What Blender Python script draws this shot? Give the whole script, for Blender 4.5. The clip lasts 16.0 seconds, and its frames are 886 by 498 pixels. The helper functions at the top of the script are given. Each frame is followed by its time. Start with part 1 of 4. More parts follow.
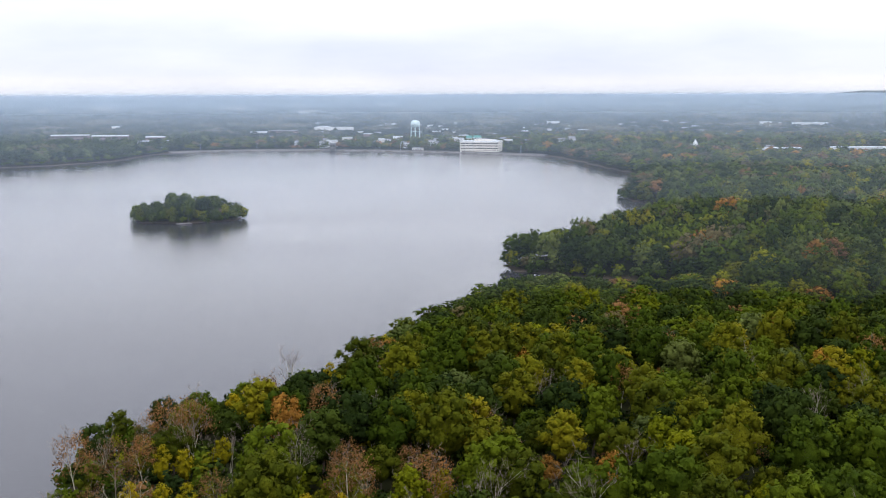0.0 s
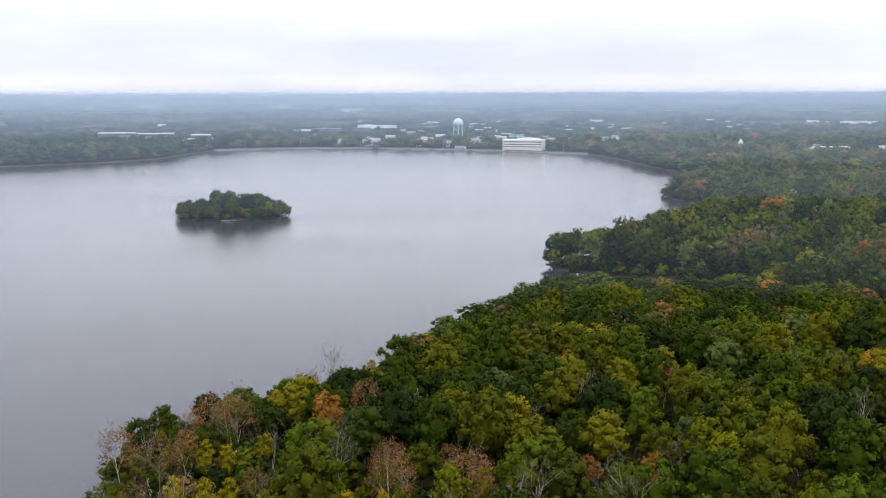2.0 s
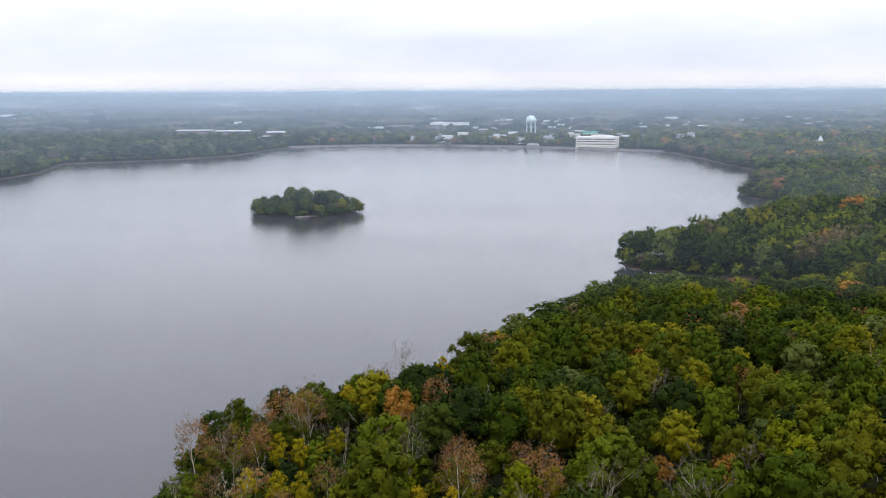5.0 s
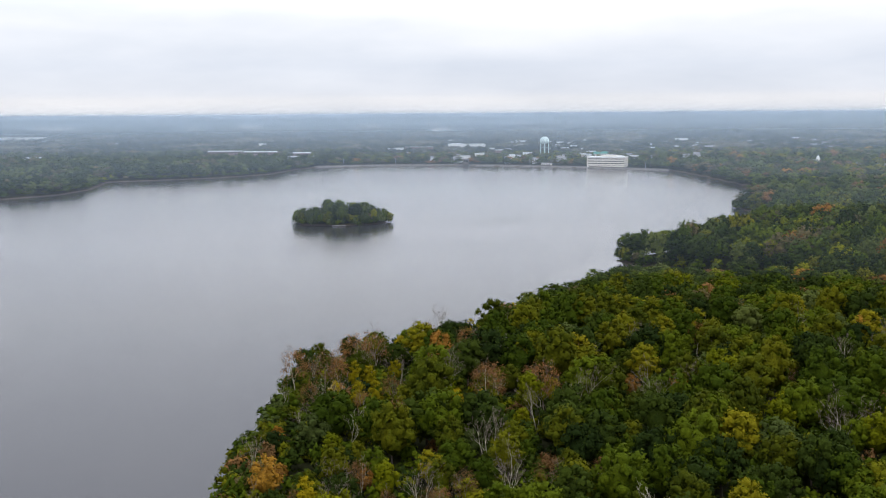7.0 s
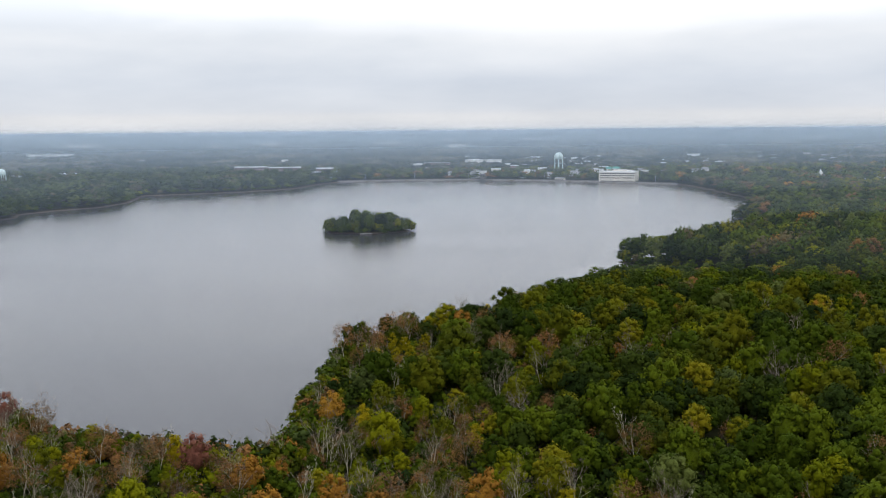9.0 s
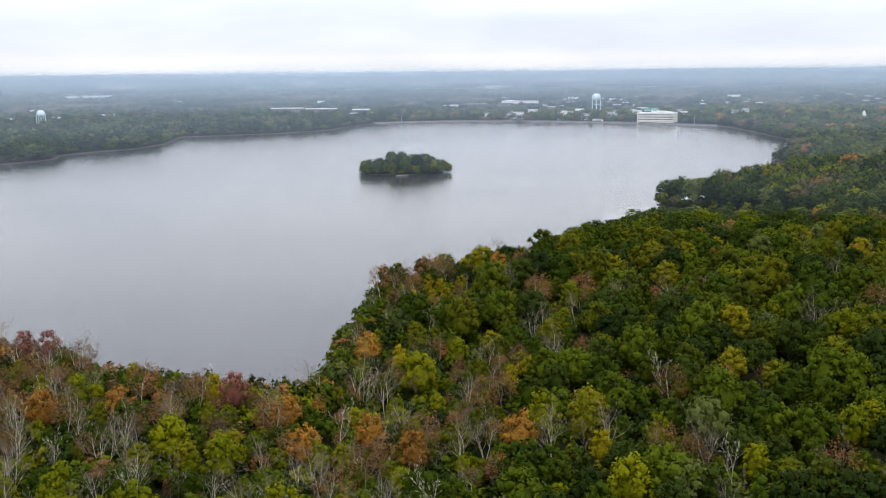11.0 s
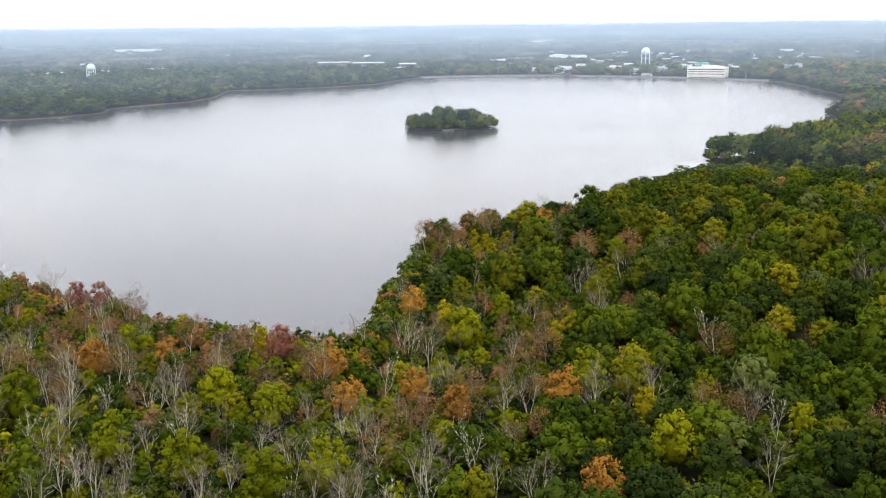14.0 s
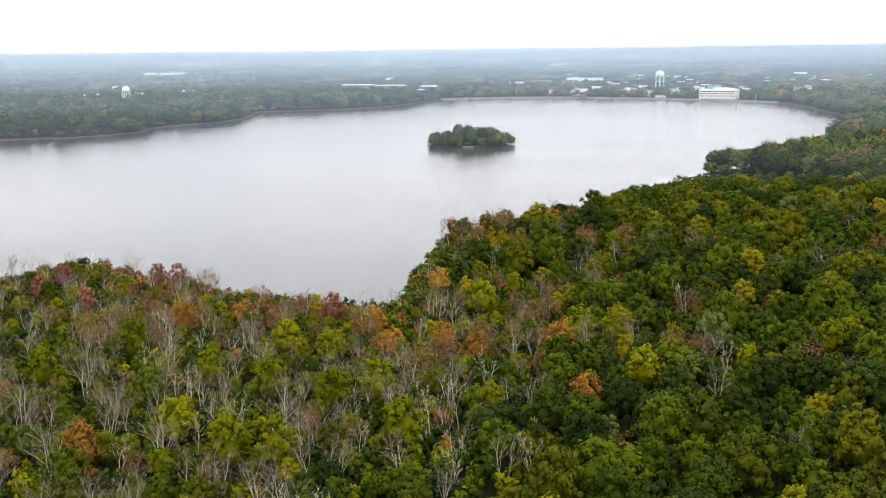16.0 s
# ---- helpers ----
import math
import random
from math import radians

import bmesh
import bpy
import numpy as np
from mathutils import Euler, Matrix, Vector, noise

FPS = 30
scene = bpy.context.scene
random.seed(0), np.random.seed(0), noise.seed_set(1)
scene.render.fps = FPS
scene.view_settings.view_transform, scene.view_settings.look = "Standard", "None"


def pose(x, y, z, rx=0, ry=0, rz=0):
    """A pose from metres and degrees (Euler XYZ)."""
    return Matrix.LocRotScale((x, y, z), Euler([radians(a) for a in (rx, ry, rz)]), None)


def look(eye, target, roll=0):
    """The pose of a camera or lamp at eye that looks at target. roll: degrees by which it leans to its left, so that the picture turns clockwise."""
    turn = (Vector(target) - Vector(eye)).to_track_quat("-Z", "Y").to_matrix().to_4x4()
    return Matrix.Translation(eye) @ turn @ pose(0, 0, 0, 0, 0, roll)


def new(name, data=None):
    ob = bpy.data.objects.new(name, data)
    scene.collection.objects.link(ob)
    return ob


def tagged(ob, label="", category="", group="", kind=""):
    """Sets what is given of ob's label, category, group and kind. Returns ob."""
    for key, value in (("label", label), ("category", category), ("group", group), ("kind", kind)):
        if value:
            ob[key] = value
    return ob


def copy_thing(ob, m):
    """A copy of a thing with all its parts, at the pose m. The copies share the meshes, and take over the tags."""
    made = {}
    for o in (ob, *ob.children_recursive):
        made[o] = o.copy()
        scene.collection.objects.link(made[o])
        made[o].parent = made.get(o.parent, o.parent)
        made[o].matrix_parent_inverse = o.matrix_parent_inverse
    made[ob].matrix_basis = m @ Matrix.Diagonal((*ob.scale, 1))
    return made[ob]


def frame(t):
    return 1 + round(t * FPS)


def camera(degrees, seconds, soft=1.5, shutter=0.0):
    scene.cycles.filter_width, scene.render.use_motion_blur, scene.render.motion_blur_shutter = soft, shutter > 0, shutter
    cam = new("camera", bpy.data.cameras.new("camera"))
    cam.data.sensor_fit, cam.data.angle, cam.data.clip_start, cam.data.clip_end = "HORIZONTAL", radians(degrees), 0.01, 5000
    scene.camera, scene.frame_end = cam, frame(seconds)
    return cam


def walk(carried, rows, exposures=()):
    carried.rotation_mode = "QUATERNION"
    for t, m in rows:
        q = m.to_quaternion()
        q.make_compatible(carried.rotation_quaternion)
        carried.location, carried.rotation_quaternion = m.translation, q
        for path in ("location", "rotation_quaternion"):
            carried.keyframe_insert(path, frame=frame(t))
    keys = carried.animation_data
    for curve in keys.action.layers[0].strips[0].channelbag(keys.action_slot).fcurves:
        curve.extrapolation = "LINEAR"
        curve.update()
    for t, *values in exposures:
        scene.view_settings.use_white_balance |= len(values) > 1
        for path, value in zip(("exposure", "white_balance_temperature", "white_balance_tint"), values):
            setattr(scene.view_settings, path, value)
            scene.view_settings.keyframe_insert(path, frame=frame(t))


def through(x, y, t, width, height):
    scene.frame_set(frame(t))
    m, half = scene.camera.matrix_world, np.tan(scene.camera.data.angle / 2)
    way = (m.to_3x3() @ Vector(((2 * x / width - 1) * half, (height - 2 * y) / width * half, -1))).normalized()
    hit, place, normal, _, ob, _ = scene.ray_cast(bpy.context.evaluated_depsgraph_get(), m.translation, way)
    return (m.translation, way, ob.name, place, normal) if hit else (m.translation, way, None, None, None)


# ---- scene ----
# Camera: a drone 66 m over a reservoir, hovering and turning, then backing off, tilting down and backing off again.
cam = camera(44.85, 16.0, soft=1.05)
# seconds, x, y, z, yaw, pitch, roll
ROWS = [
    (0.00, -9.4, 124.4, 66.0, 0.20, -8.11, 0.18),
    (0.50, -9.4, 124.4, 66.0, 0.78, -8.12, 0.17),
    (1.00, -9.4, 124.4, 66.0, 1.47, -8.14, 0.17),
    (1.50, -9.4, 124.4, 66.0, 1.99, -8.17, 0.15),
    (2.00, -9.4, 124.4, 66.0, 2.47, -8.19, 0.15),
    (2.50, -9.4, 124.4, 66.0, 3.07, -8.21, 0.17),
    (3.00, -9.4, 124.4, 66.0, 3.79, -8.23, 0.19),
    (3.50, -9.4, 124.4, 66.0, 4.36, -8.23, 0.22),
    (4.00, -9.4, 124.4, 66.0, 4.96, -8.26, 0.24),
    (4.50, -9.4, 124.4, 66.0, 5.72, -8.28, 0.26),
    (5.00, -9.4, 124.4, 66.0, 6.32, -8.32, 0.29),
    (5.20, -9.2, 121.2, 66.0, 6.46, -8.28, 0.30),
    (5.60, -8.4, 107.4, 66.0, 6.67, -8.04, 0.33),
    (6.10, -7.4, 89.0, 66.0, 6.85, -7.70, 0.36),
    (6.60, -6.2, 70.0, 66.0, 7.00, -7.38, 0.39),
    (7.10, -5.1, 51.0, 66.0, 7.15, -7.07, 0.42),
    (7.50, -4.2, 36.5, 66.0, 7.28, -6.84, 0.45),
    (8.00, -2.8, 22.0, 66.0, 7.45, -6.60, 0.48),
    (8.50, -1.1, 8.6, 66.0, 7.71, -6.36, 0.51),
    (9.00, 0.0, 0.0, 66.0, 7.99, -6.24, 0.54),
    (9.20, 0.0, 0.0, 66.0, 8.17, -6.52, 0.54),
    (10.00, 0.0, 0.0, 66.0, 8.96, -7.92, 0.57),
    (10.70, 0.0, 0.0, 66.0, 9.64, -8.96, 0.59),
    (11.30, 0.0, 0.0, 66.0, 10.19, -9.62, 0.61),
    (11.50, 0.0, 0.0, 66.0, 10.37, -9.79, 0.61),
    (12.00, 0.0, 0.0, 66.0, 10.81, -10.29, 0.61),
    (12.50, 0.0, 0.0, 66.0, 11.22, -10.65, 0.60),
    (13.00, 0.0, 0.0, 66.0, 11.60, -11.01, 0.60),
    (13.50, 0.0, 0.0, 66.0, 11.99, -11.36, 0.60),
    (14.00, 0.0, 0.0, 66.0, 12.39, -11.69, 0.60),
    (14.50, 1.4, -7.3, 66.0, 12.70, -11.63, 0.61),
    (15.00, 3.9, -19.0, 66.0, 12.97, -11.24, 0.62),
    (15.50, 6.6, -32.0, 66.0, 13.22, -10.86, 0.63),
    (16.00, 9.5, -46.3, 66.0, 13.42, -10.45, 0.65),
]
EXPOSURES = [(0.0, 0.12, 6230, 14), (5.0, 0.10, 6260, 13), (7.5, -0.12, 6350, 11), (9.0, -0.24, 6350, 10), (11.5, 0.25, 6330, 11), (13.0, 0.45, 6480, 11), (14.5, 0.64, 6640, 11), (16.0, 0.58, 6750, 10)]
walk(cam, [(t, pose(x, y, z, 90 + pitch, roll, yaw)) for t, x, y, z, yaw, pitch, roll in ROWS], EXPOSURES)

# ---------------------------------------------------------------- sky and light
SUN_UP, SUN_TURN = 52.0, 150.0
world = bpy.data.worlds.new("overcast_sky")
scene.world = world
world.use_nodes = True
wn, wl = world.node_tree.nodes, world.node_tree.links
wn.clear()


def wnode(kind, **values):
    n = wn.new(kind)
    for k, v in values.items():
        n.inputs[k].default_value = v
    return n


def ramp(node, stops):
    cr = node.color_ramp
    while len(cr.elements) < len(stops):
        cr.elements.new(0.5)
    for e, (p, c) in zip(cr.elements, stops):
        e.position, e.color = p, (*c, 1)


sky = wn.new("ShaderNodeTexSky")
sky.sky_type, sky.sun_disc = "NISHITA", False
sky.sun_elevation, sky.sun_rotation = radians(SUN_UP), radians(SUN_TURN)
coords = wn.new("ShaderNodeTexCoord")
split = wn.new("ShaderNodeSeparateXYZ")
wl.new(coords.outputs["Generated"], split.inputs[0])
# cloud deck: pale, with a brighter gap low over the hills
deck = wn.new("ShaderNodeValToRGB")
ramp(deck, [(0.0, (0.92, 0.925, 0.94)), (0.014, (0.945, 0.94, 0.945)), (0.021, (0.845, 0.875, 0.93)),
            (0.045, (0.85, 0.89, 0.96)), (0.085, (1.07, 1.08, 1.10)), (0.115, (1.42, 1.425, 1.435)), (0.15, (1.22, 1.23, 1.25)), (0.22, (0.98, 1.00, 1.04)), (0.42, (1.08, 1.10, 1.15)), (1.0, (1.75, 1.80, 1.88))])
stretch = wn.new("ShaderNodeMapping")
stretch.inputs["Scale"].default_value = (2.2, 2.2, 9.0)
wl.new(coords.outputs["Generated"], stretch.inputs["Vector"])
billow = wnode("ShaderNodeTexNoise", Scale=1.6, Detail=5.0, Roughness=0.5)
wl.new(stretch.outputs[0], billow.inputs["Vector"])
wobble = wn.new("ShaderNodeMath")
wobble.operation = "MULTIPLY_ADD"
wobble.inputs[1].default_value = 0.006
wl.new(billow.outputs["Fac"], wobble.inputs[0])
lift = wn.new("ShaderNodeMath")
lift.operation = "SUBTRACT"
lift.inputs[1].default_value = 0.003
wl.new(split.outputs["Z"], lift.inputs[0])
wl.new(lift.outputs[0], wobble.inputs[2])
wl.new(wobble.outputs[0], deck.inputs["Fac"])
tone = wn.new("ShaderNodeValToRGB")
ramp(tone, [(0.34, (0.86, 0.885, 0.92)), (0.62, (1.06, 1.055, 1.05))])
wl.new(billow.outputs["Fac"], tone.inputs["Fac"])
clouds = wn.new("ShaderNodeMix")
clouds.data_type, clouds.blend_type = "RGBA", "MULTIPLY"
clouds.inputs["Factor"].default_value = 1.0
wl.new(deck.outputs[0], clouds.inputs[6])
wl.new(tone.outputs[0], clouds.inputs[7])
dim = wn.new("ShaderNodeMix")
dim.data_type, dim.blend_type = "RGBA", "MULTIPLY"
dim.inputs["Factor"].default_value = 1.0
dim.inputs[7].default_value = (0.1, 0.1, 0.1, 1)
wl.new(sky.outputs[0], dim.inputs[6])
veiled = wn.new("ShaderNodeMix")
veiled.data_type = "RGBA"
veiled.inputs["Factor"].default_value = 0.94
wl.new(dim.outputs[2], veiled.inputs[6])
wl.new(clouds.outputs[2], veiled.inputs[7])
back = wnode("ShaderNodeBackground", Strength=1.0)
wl.new(veiled.outputs[2], back.inputs["Color"])
out = wn.new("ShaderNodeOutputWorld")
wl.new(back.outputs[0], out.inputs["Surface"])

sun = new("sun", bpy.data.lights.new("sun", "SUN"))
sun.data.energy, sun.data.angle, sun.data.color = 0.6, radians(25), (1.0, 0.97, 0.92)
sun.matrix_world = look((0, 0, 300), Vector((0, 0, 300)) - Vector((math.sin(radians(SUN_TURN)) * math.cos(radians(SUN_UP)),
                                                      math.cos(radians(SUN_TURN)) * math.cos(radians(SUN_UP)), math.sin(radians(SUN_UP)))) * 10)


# ---------------------------------------------------------------- materials
def material(name, colour, rough=0.85, spec=0.25, other=None, scale=0.2, bump=0.0, bump_scale=2.0, metal=0.0, space="Object"):
    """Principled surface, mottled between two colours, with fine relief."""
    m = bpy.data.materials.new(name)
    m.use_nodes = True
    n, l = m.node_tree.nodes, m.node_tree.links
    b = n["Principled BSDF"]
    b.inputs["Roughness"].default_value, b.inputs["Specular IOR Level"].default_value, b.inputs["Metallic"].default_value = rough, spec, metal
    tc = n.new("ShaderNodeTexCoord")
    no = n.new("ShaderNodeTexNoise")
    no.inputs["Scale"].default_value, no.inputs["Detail"].default_value = scale, 6
    l.new(tc.outputs[space], no.inputs["Vector"])
    cr = n.new("ShaderNodeValToRGB")
    ramp(cr, [(0.35, colour), (0.65, other or tuple(c * 0.8 for c in colour))])
    l.new(no.outputs["Fac"], cr.inputs["Fac"])
    l.new(cr.outputs[0], b.inputs["Base Color"])
    if bump:
        n2 = n.new("ShaderNodeTexNoise")
        n2.inputs["Scale"].default_value, n2.inputs["Detail"].default_value = bump_scale, 8
        l.new(tc.outputs[space], n2.inputs["Vector"])
        bp = n.new("ShaderNodeBump")
        bp.inputs["Strength"].default_value, bp.inputs["Distance"].default_value = bump, 0.2
        l.new(n2.outputs["Fac"], bp.inputs["Height"])
        l.new(bp.outputs[0], b.inputs["Normal"])
    return m


def leaves(name, low, mid, high, single=True, through=0.07, grain=3.2, gaps=0.43):
    """Foliage: each tree its own shade, each leaf spray a little lighter or darker, some light through the leaves.
    single: the shade comes from the object; else from the tone that each crown of a joined wood carries."""
    m = bpy.data.materials.new(name)
    m.use_nodes = True
    n, l = m.node_tree.nodes, m.node_tree.links
    n.clear()
    cr = n.new("ShaderNodeValToRGB")
    ramp(cr, [(0.0, low), (0.5, mid), (1.0, high)])
    tc = n.new("ShaderNodeTexCoord")
    if single:
        src = n.new("ShaderNodeObjectInfo").outputs["Random"]
    else:
        at = n.new("ShaderNodeAttribute")
        at.attribute_name = "tone"
        src = at.outputs["Fac"]
    geo = n.new("ShaderNodeNewGeometry")
    patch = n.new("ShaderNodeTexNoise")
    patch.inputs["Scale"].default_value = 0.28 if single else 0.12
    patch.inputs["Detail"].default_value = 3
    l.new(tc.outputs["Object"], patch.inputs["Vector"])
    a = n.new("ShaderNodeMath")
    a.operation = "MULTIPLY_ADD"
    a.inputs[1].default_value, a.inputs[2].default_value = (0.34, -0.17) if single else (0.3, -0.15)
    l.new(geo.outputs["Random Per Island"], a.inputs[0])
    c = n.new("ShaderNodeMath")
    c.operation = "MULTIPLY_ADD"
    c.inputs[1].default_value, c.inputs[2].default_value = (1.3, -0.65) if single else (0.5, -0.25)
    l.new(patch.outputs["Fac"], c.inputs[0])
    d = n.new("ShaderNodeMath")
    d.operation = "ADD"
    l.new(a.outputs[0], d.inputs[0])
    l.new(c.outputs[0], d.inputs[1])
    e = n.new("ShaderNodeMath")
    e.operation, e.use_clamp = "ADD", True
    l.new(src, e.inputs[0])
    l.new(d.outputs[0], e.inputs[1])
    l.new(e.outputs[0], cr.inputs["Fac"])
    # single leaves: lighter and darker, with small gaps of air between them
    fine = n.new("ShaderNodeTexNoise")
    fine.inputs["Scale"].default_value, fine.inputs["Detail"].default_value = grain, 2
    l.new(tc.outputs["Object"], fine.inputs["Vector"])
    lit = n.new("ShaderNodeMapRange")
    lit.inputs["From Min"].default_value, lit.inputs["From Max"].default_value = 0.36, 0.66
    lit.inputs["To Min"].default_value, lit.inputs["To Max"].default_value = (0.70, 1.25) if single else (0.76, 1.20)
    l.new(fine.outputs["Fac"], lit.inputs["Value"])
    shade = n.new("ShaderNodeVectorMath")
    shade.operation = "SCALE"
    l.new(cr.outputs[0], shade.inputs[0])
    l.new(lit.outputs[0], shade.inputs["Scale"])
    hole = n.new("ShaderNodeMath")
    hole.operation = "LESS_THAN"
    hole.inputs[1].default_value = gaps
    l.new(fine.outputs["Fac"], hole.inputs[0])
    diff = n.new("ShaderNodeBsdfPrincipled")
    diff.inputs["Roughness"].default_value, diff.inputs["Specular IOR Level"].default_value = 0.7, 0.02
    tr = n.new("ShaderNodeBsdfTranslucent")
    mix = n.new("ShaderNodeMixShader")
    mix.inputs[0].default_value = through
    l.new(shade.outputs[0], diff.inputs["Base Color"])
    l.new(shade.outputs[0], tr.inputs["Color"])
    l.new(diff.outputs[0], mix.inputs[1])
    l.new(tr.outputs[0], mix.inputs[2])
    air = n.new("ShaderNodeBsdfTransparent")
    cut = n.new("ShaderNodeMixShader")
    l.new(hole.outputs[0], cut.inputs[0])
    l.new(mix.outputs[0], cut.inputs[1])
    l.new(air.outputs[0], cut.inputs[2])
    o = n.new("ShaderNodeOutputMaterial")
    l.new(cut.outputs[0], o.inputs["Surface"])
    return m


SHADES = {
    "dark": ((0.016, 0.028, 0.006), (0.029, 0.045, 0.007), (0.046, 0.065, 0.008)),
    "green": ((0.030, 0.049, 0.004), (0.056, 0.081, 0.005), (0.091, 0.117, 0.006)),
    "lime": ((0.077, 0.093, 0.003), (0.132, 0.143, 0.004), (0.186, 0.186, 0.005)),
    "olive": ((0.042, 0.055, 0.005), (0.073, 0.083, 0.005), (0.118, 0.117, 0.006)),
    "gold": ((0.083, 0.093, 0.005), (0.137, 0.135, 0.006), (0.212, 0.179, 0.008)),
    "yellow": ((0.180, 0.155, 0.005), (0.265, 0.210, 0.006), (0.340, 0.255, 0.008)),
    "orange": ((0.190, 0.095, 0.020), (0.285, 0.130, 0.022), (0.360, 0.190, 0.024)),
    "rust": ((0.120, 0.072, 0.029), (0.192, 0.101, 0.038), (0.258, 0.126, 0.042)),
    "red": ((0.135, 0.056, 0.040), (0.205, 0.080, 0.056), (0.260, 0.112, 0.070)),
    "sage": ((0.042, 0.060, 0.015), (0.070, 0.090, 0.022), (0.104, 0.124, 0.028)),
    "brown": ((0.076, 0.068, 0.032), (0.108, 0.090, 0.040), (0.146, 0.115, 0.046)),
}
LEAF = {k: leaves(f"leaves_{k}", *v, gaps=0.46 if k == "rust" else 0.385, grain=4.2) for k, v in SHADES.items()}
WOODS = {k: leaves(f"woodland_{k}", *v, single=False, grain=3.0 if k in ("rust", "brown") else 1.7, gaps=0.45 if k in ("rust", "brown") else 0.37) for k, v in SHADES.items()}
BARK = material("bark_brown", (0.12, 0.095, 0.075), other=(0.07, 0.055, 0.045), scale=1.5, bump=0.4, bump_scale=9)
INNER = material("inner_twigs", (0.020, 0.022, 0.010), other=(0.012, 0.015, 0.007), scale=0.6, spec=0.0)
PALE_BARK = material("bark_pale", (0.60, 0.55, 0.42), other=(0.40, 0.36, 0.27), scale=1.2, bump=0.3, bump_scale=9)
TWIG = material("twigs_grey", (0.25, 0.20, 0.155), other=(0.17, 0.138, 0.108), scale=0.5)
WHITE = material("white_render", (0.88, 0.88, 0.86), rough=0.6, other=(0.80, 0.80, 0.79), scale=0.15)
CREAM = material("cream_concrete", (0.86, 0.79, 0.69), rough=0.7, other=(0.76, 0.73, 0.66), scale=0.12)
GLASSY = material("dark_window_glass", (0.03, 0.035, 0.04), rough=0.2, spec=0.15, other=(0.045, 0.05, 0.055), scale=0.3)
BRICK = material("red_brick", (0.28, 0.20, 0.18), other=(0.23, 0.16, 0.145), scale=0.3)
GREYROOF = material("grey_roofing", (0.30, 0.30, 0.31), other=(0.24, 0.24, 0.25), scale=0.2)
PALEROOF = material("pale_membrane_roof", (0.80, 0.81, 0.82), other=(0.68, 0.70, 0.72), scale=0.08)
GREENROOF = material("verdigris_roof", (0.13, 0.36, 0.29), other=(0.10, 0.29, 0.24), scale=0.2)
TANK = material("pale_blue_tank_paint", (0.72, 0.86, 0.85), rough=0.4, spec=0.4, other=(0.66, 0.81, 0.81), scale=0.15)
STONE = material("dam_stone", (0.22, 0.205, 0.19), other=(0.15, 0.14, 0.13), scale=0.4, bump=0.5, bump_scale=1.2)
STEEL = material("galvanised_steel", (0.45, 0.46, 0.47), rough=0.5, metal=0.6)
SAND = material("pale_sand", (0.38, 0.33, 0.25), other=(0.28, 0.24, 0.18), scale=0.2)
DRIFT = material("bleached_wood", (0.40, 0.37, 0.32), other=(0.27, 0.25, 0.21), scale=0.8)

# lake water: dark body, fine ripples, cat's-paw streaks where the wind touches it
WATER = bpy.data.materials.new("lake_water")
WATER.use_nodes = True
n, l = WATER.node_tree.nodes, WATER.node_tree.links
b = n["Principled BSDF"]
b.inputs["Base Color"].default_value = (0.048, 0.048, 0.056, 1)
b.inputs["IOR"].default_value, b.inputs["Specular IOR Level"].default_value = 1.333, 1.0
tc = n.new("ShaderNodeTexCoord")
mp = n.new("ShaderNodeMapping")
mp.inputs["Scale"].default_value, mp.inputs["Rotation"].default_value = (0.25, 1.0, 1.0), (0, 0, radians(8))
l.new(tc.outputs["Object"], mp.inputs["Vector"])
streak = n.new("ShaderNodeTexNoise")
streak.inputs["Scale"].default_value, streak.inputs["Detail"].default_value = 0.014, 4
l.new(mp.outputs[0], streak.inputs["Vector"])
cr = n.new("ShaderNodeMapRange")
cr.inputs["From Min"].default_value, cr.inputs["From Max"].default_value = 0.3, 0.7
cr.inputs["To Min"].default_value, cr.inputs["To Max"].default_value = 0.10, 0.16
l.new(streak.outputs["Fac"], cr.inputs["Value"])
# sheltered from the wind in the inlet behind the cape
cove = n.new("ShaderNodeVectorMath")
cove.operation = "DISTANCE"
cove.inputs[1].default_value = (50, 488, 0)
l.new(tc.outputs["Object"], cove.inputs[0])
wind = n.new("ShaderNodeMapRange")
wind.inputs["From Min"].default_value, wind.inputs["From Max"].default_value = 44, 70
l.new(cove.outputs["Value"], wind.inputs["Value"])
chop = n.new("ShaderNodeMath")
chop.operation = "MULTIPLY"
l.new(cr.outputs[0], chop.inputs[0])
l.new(wind.outputs[0], chop.inputs[1])
l.new(chop.outputs[0], b.inputs["Roughness"])
rip = n.new("ShaderNodeTexNoise")
rip.inputs["Scale"].default_value, rip.inputs["Detail"].default_value = 2.6, 3
l.new(mp.outputs[0], rip.inputs["Vector"])
bp = n.new("ShaderNodeBump")
bp.inputs["Distance"].default_value = 0.10
swell = n.new("ShaderNodeMath")
swell.operation = "MULTIPLY"
swell.inputs[1].default_value = 0.32
l.new(wind.outputs[0], swell.inputs[0])
l.new(swell.outputs[0], bp.inputs["Strength"])
l.new(rip.outputs["Fac"], bp.inputs["Height"])
l.new(bp.outputs[0], b.inputs["Normal"])

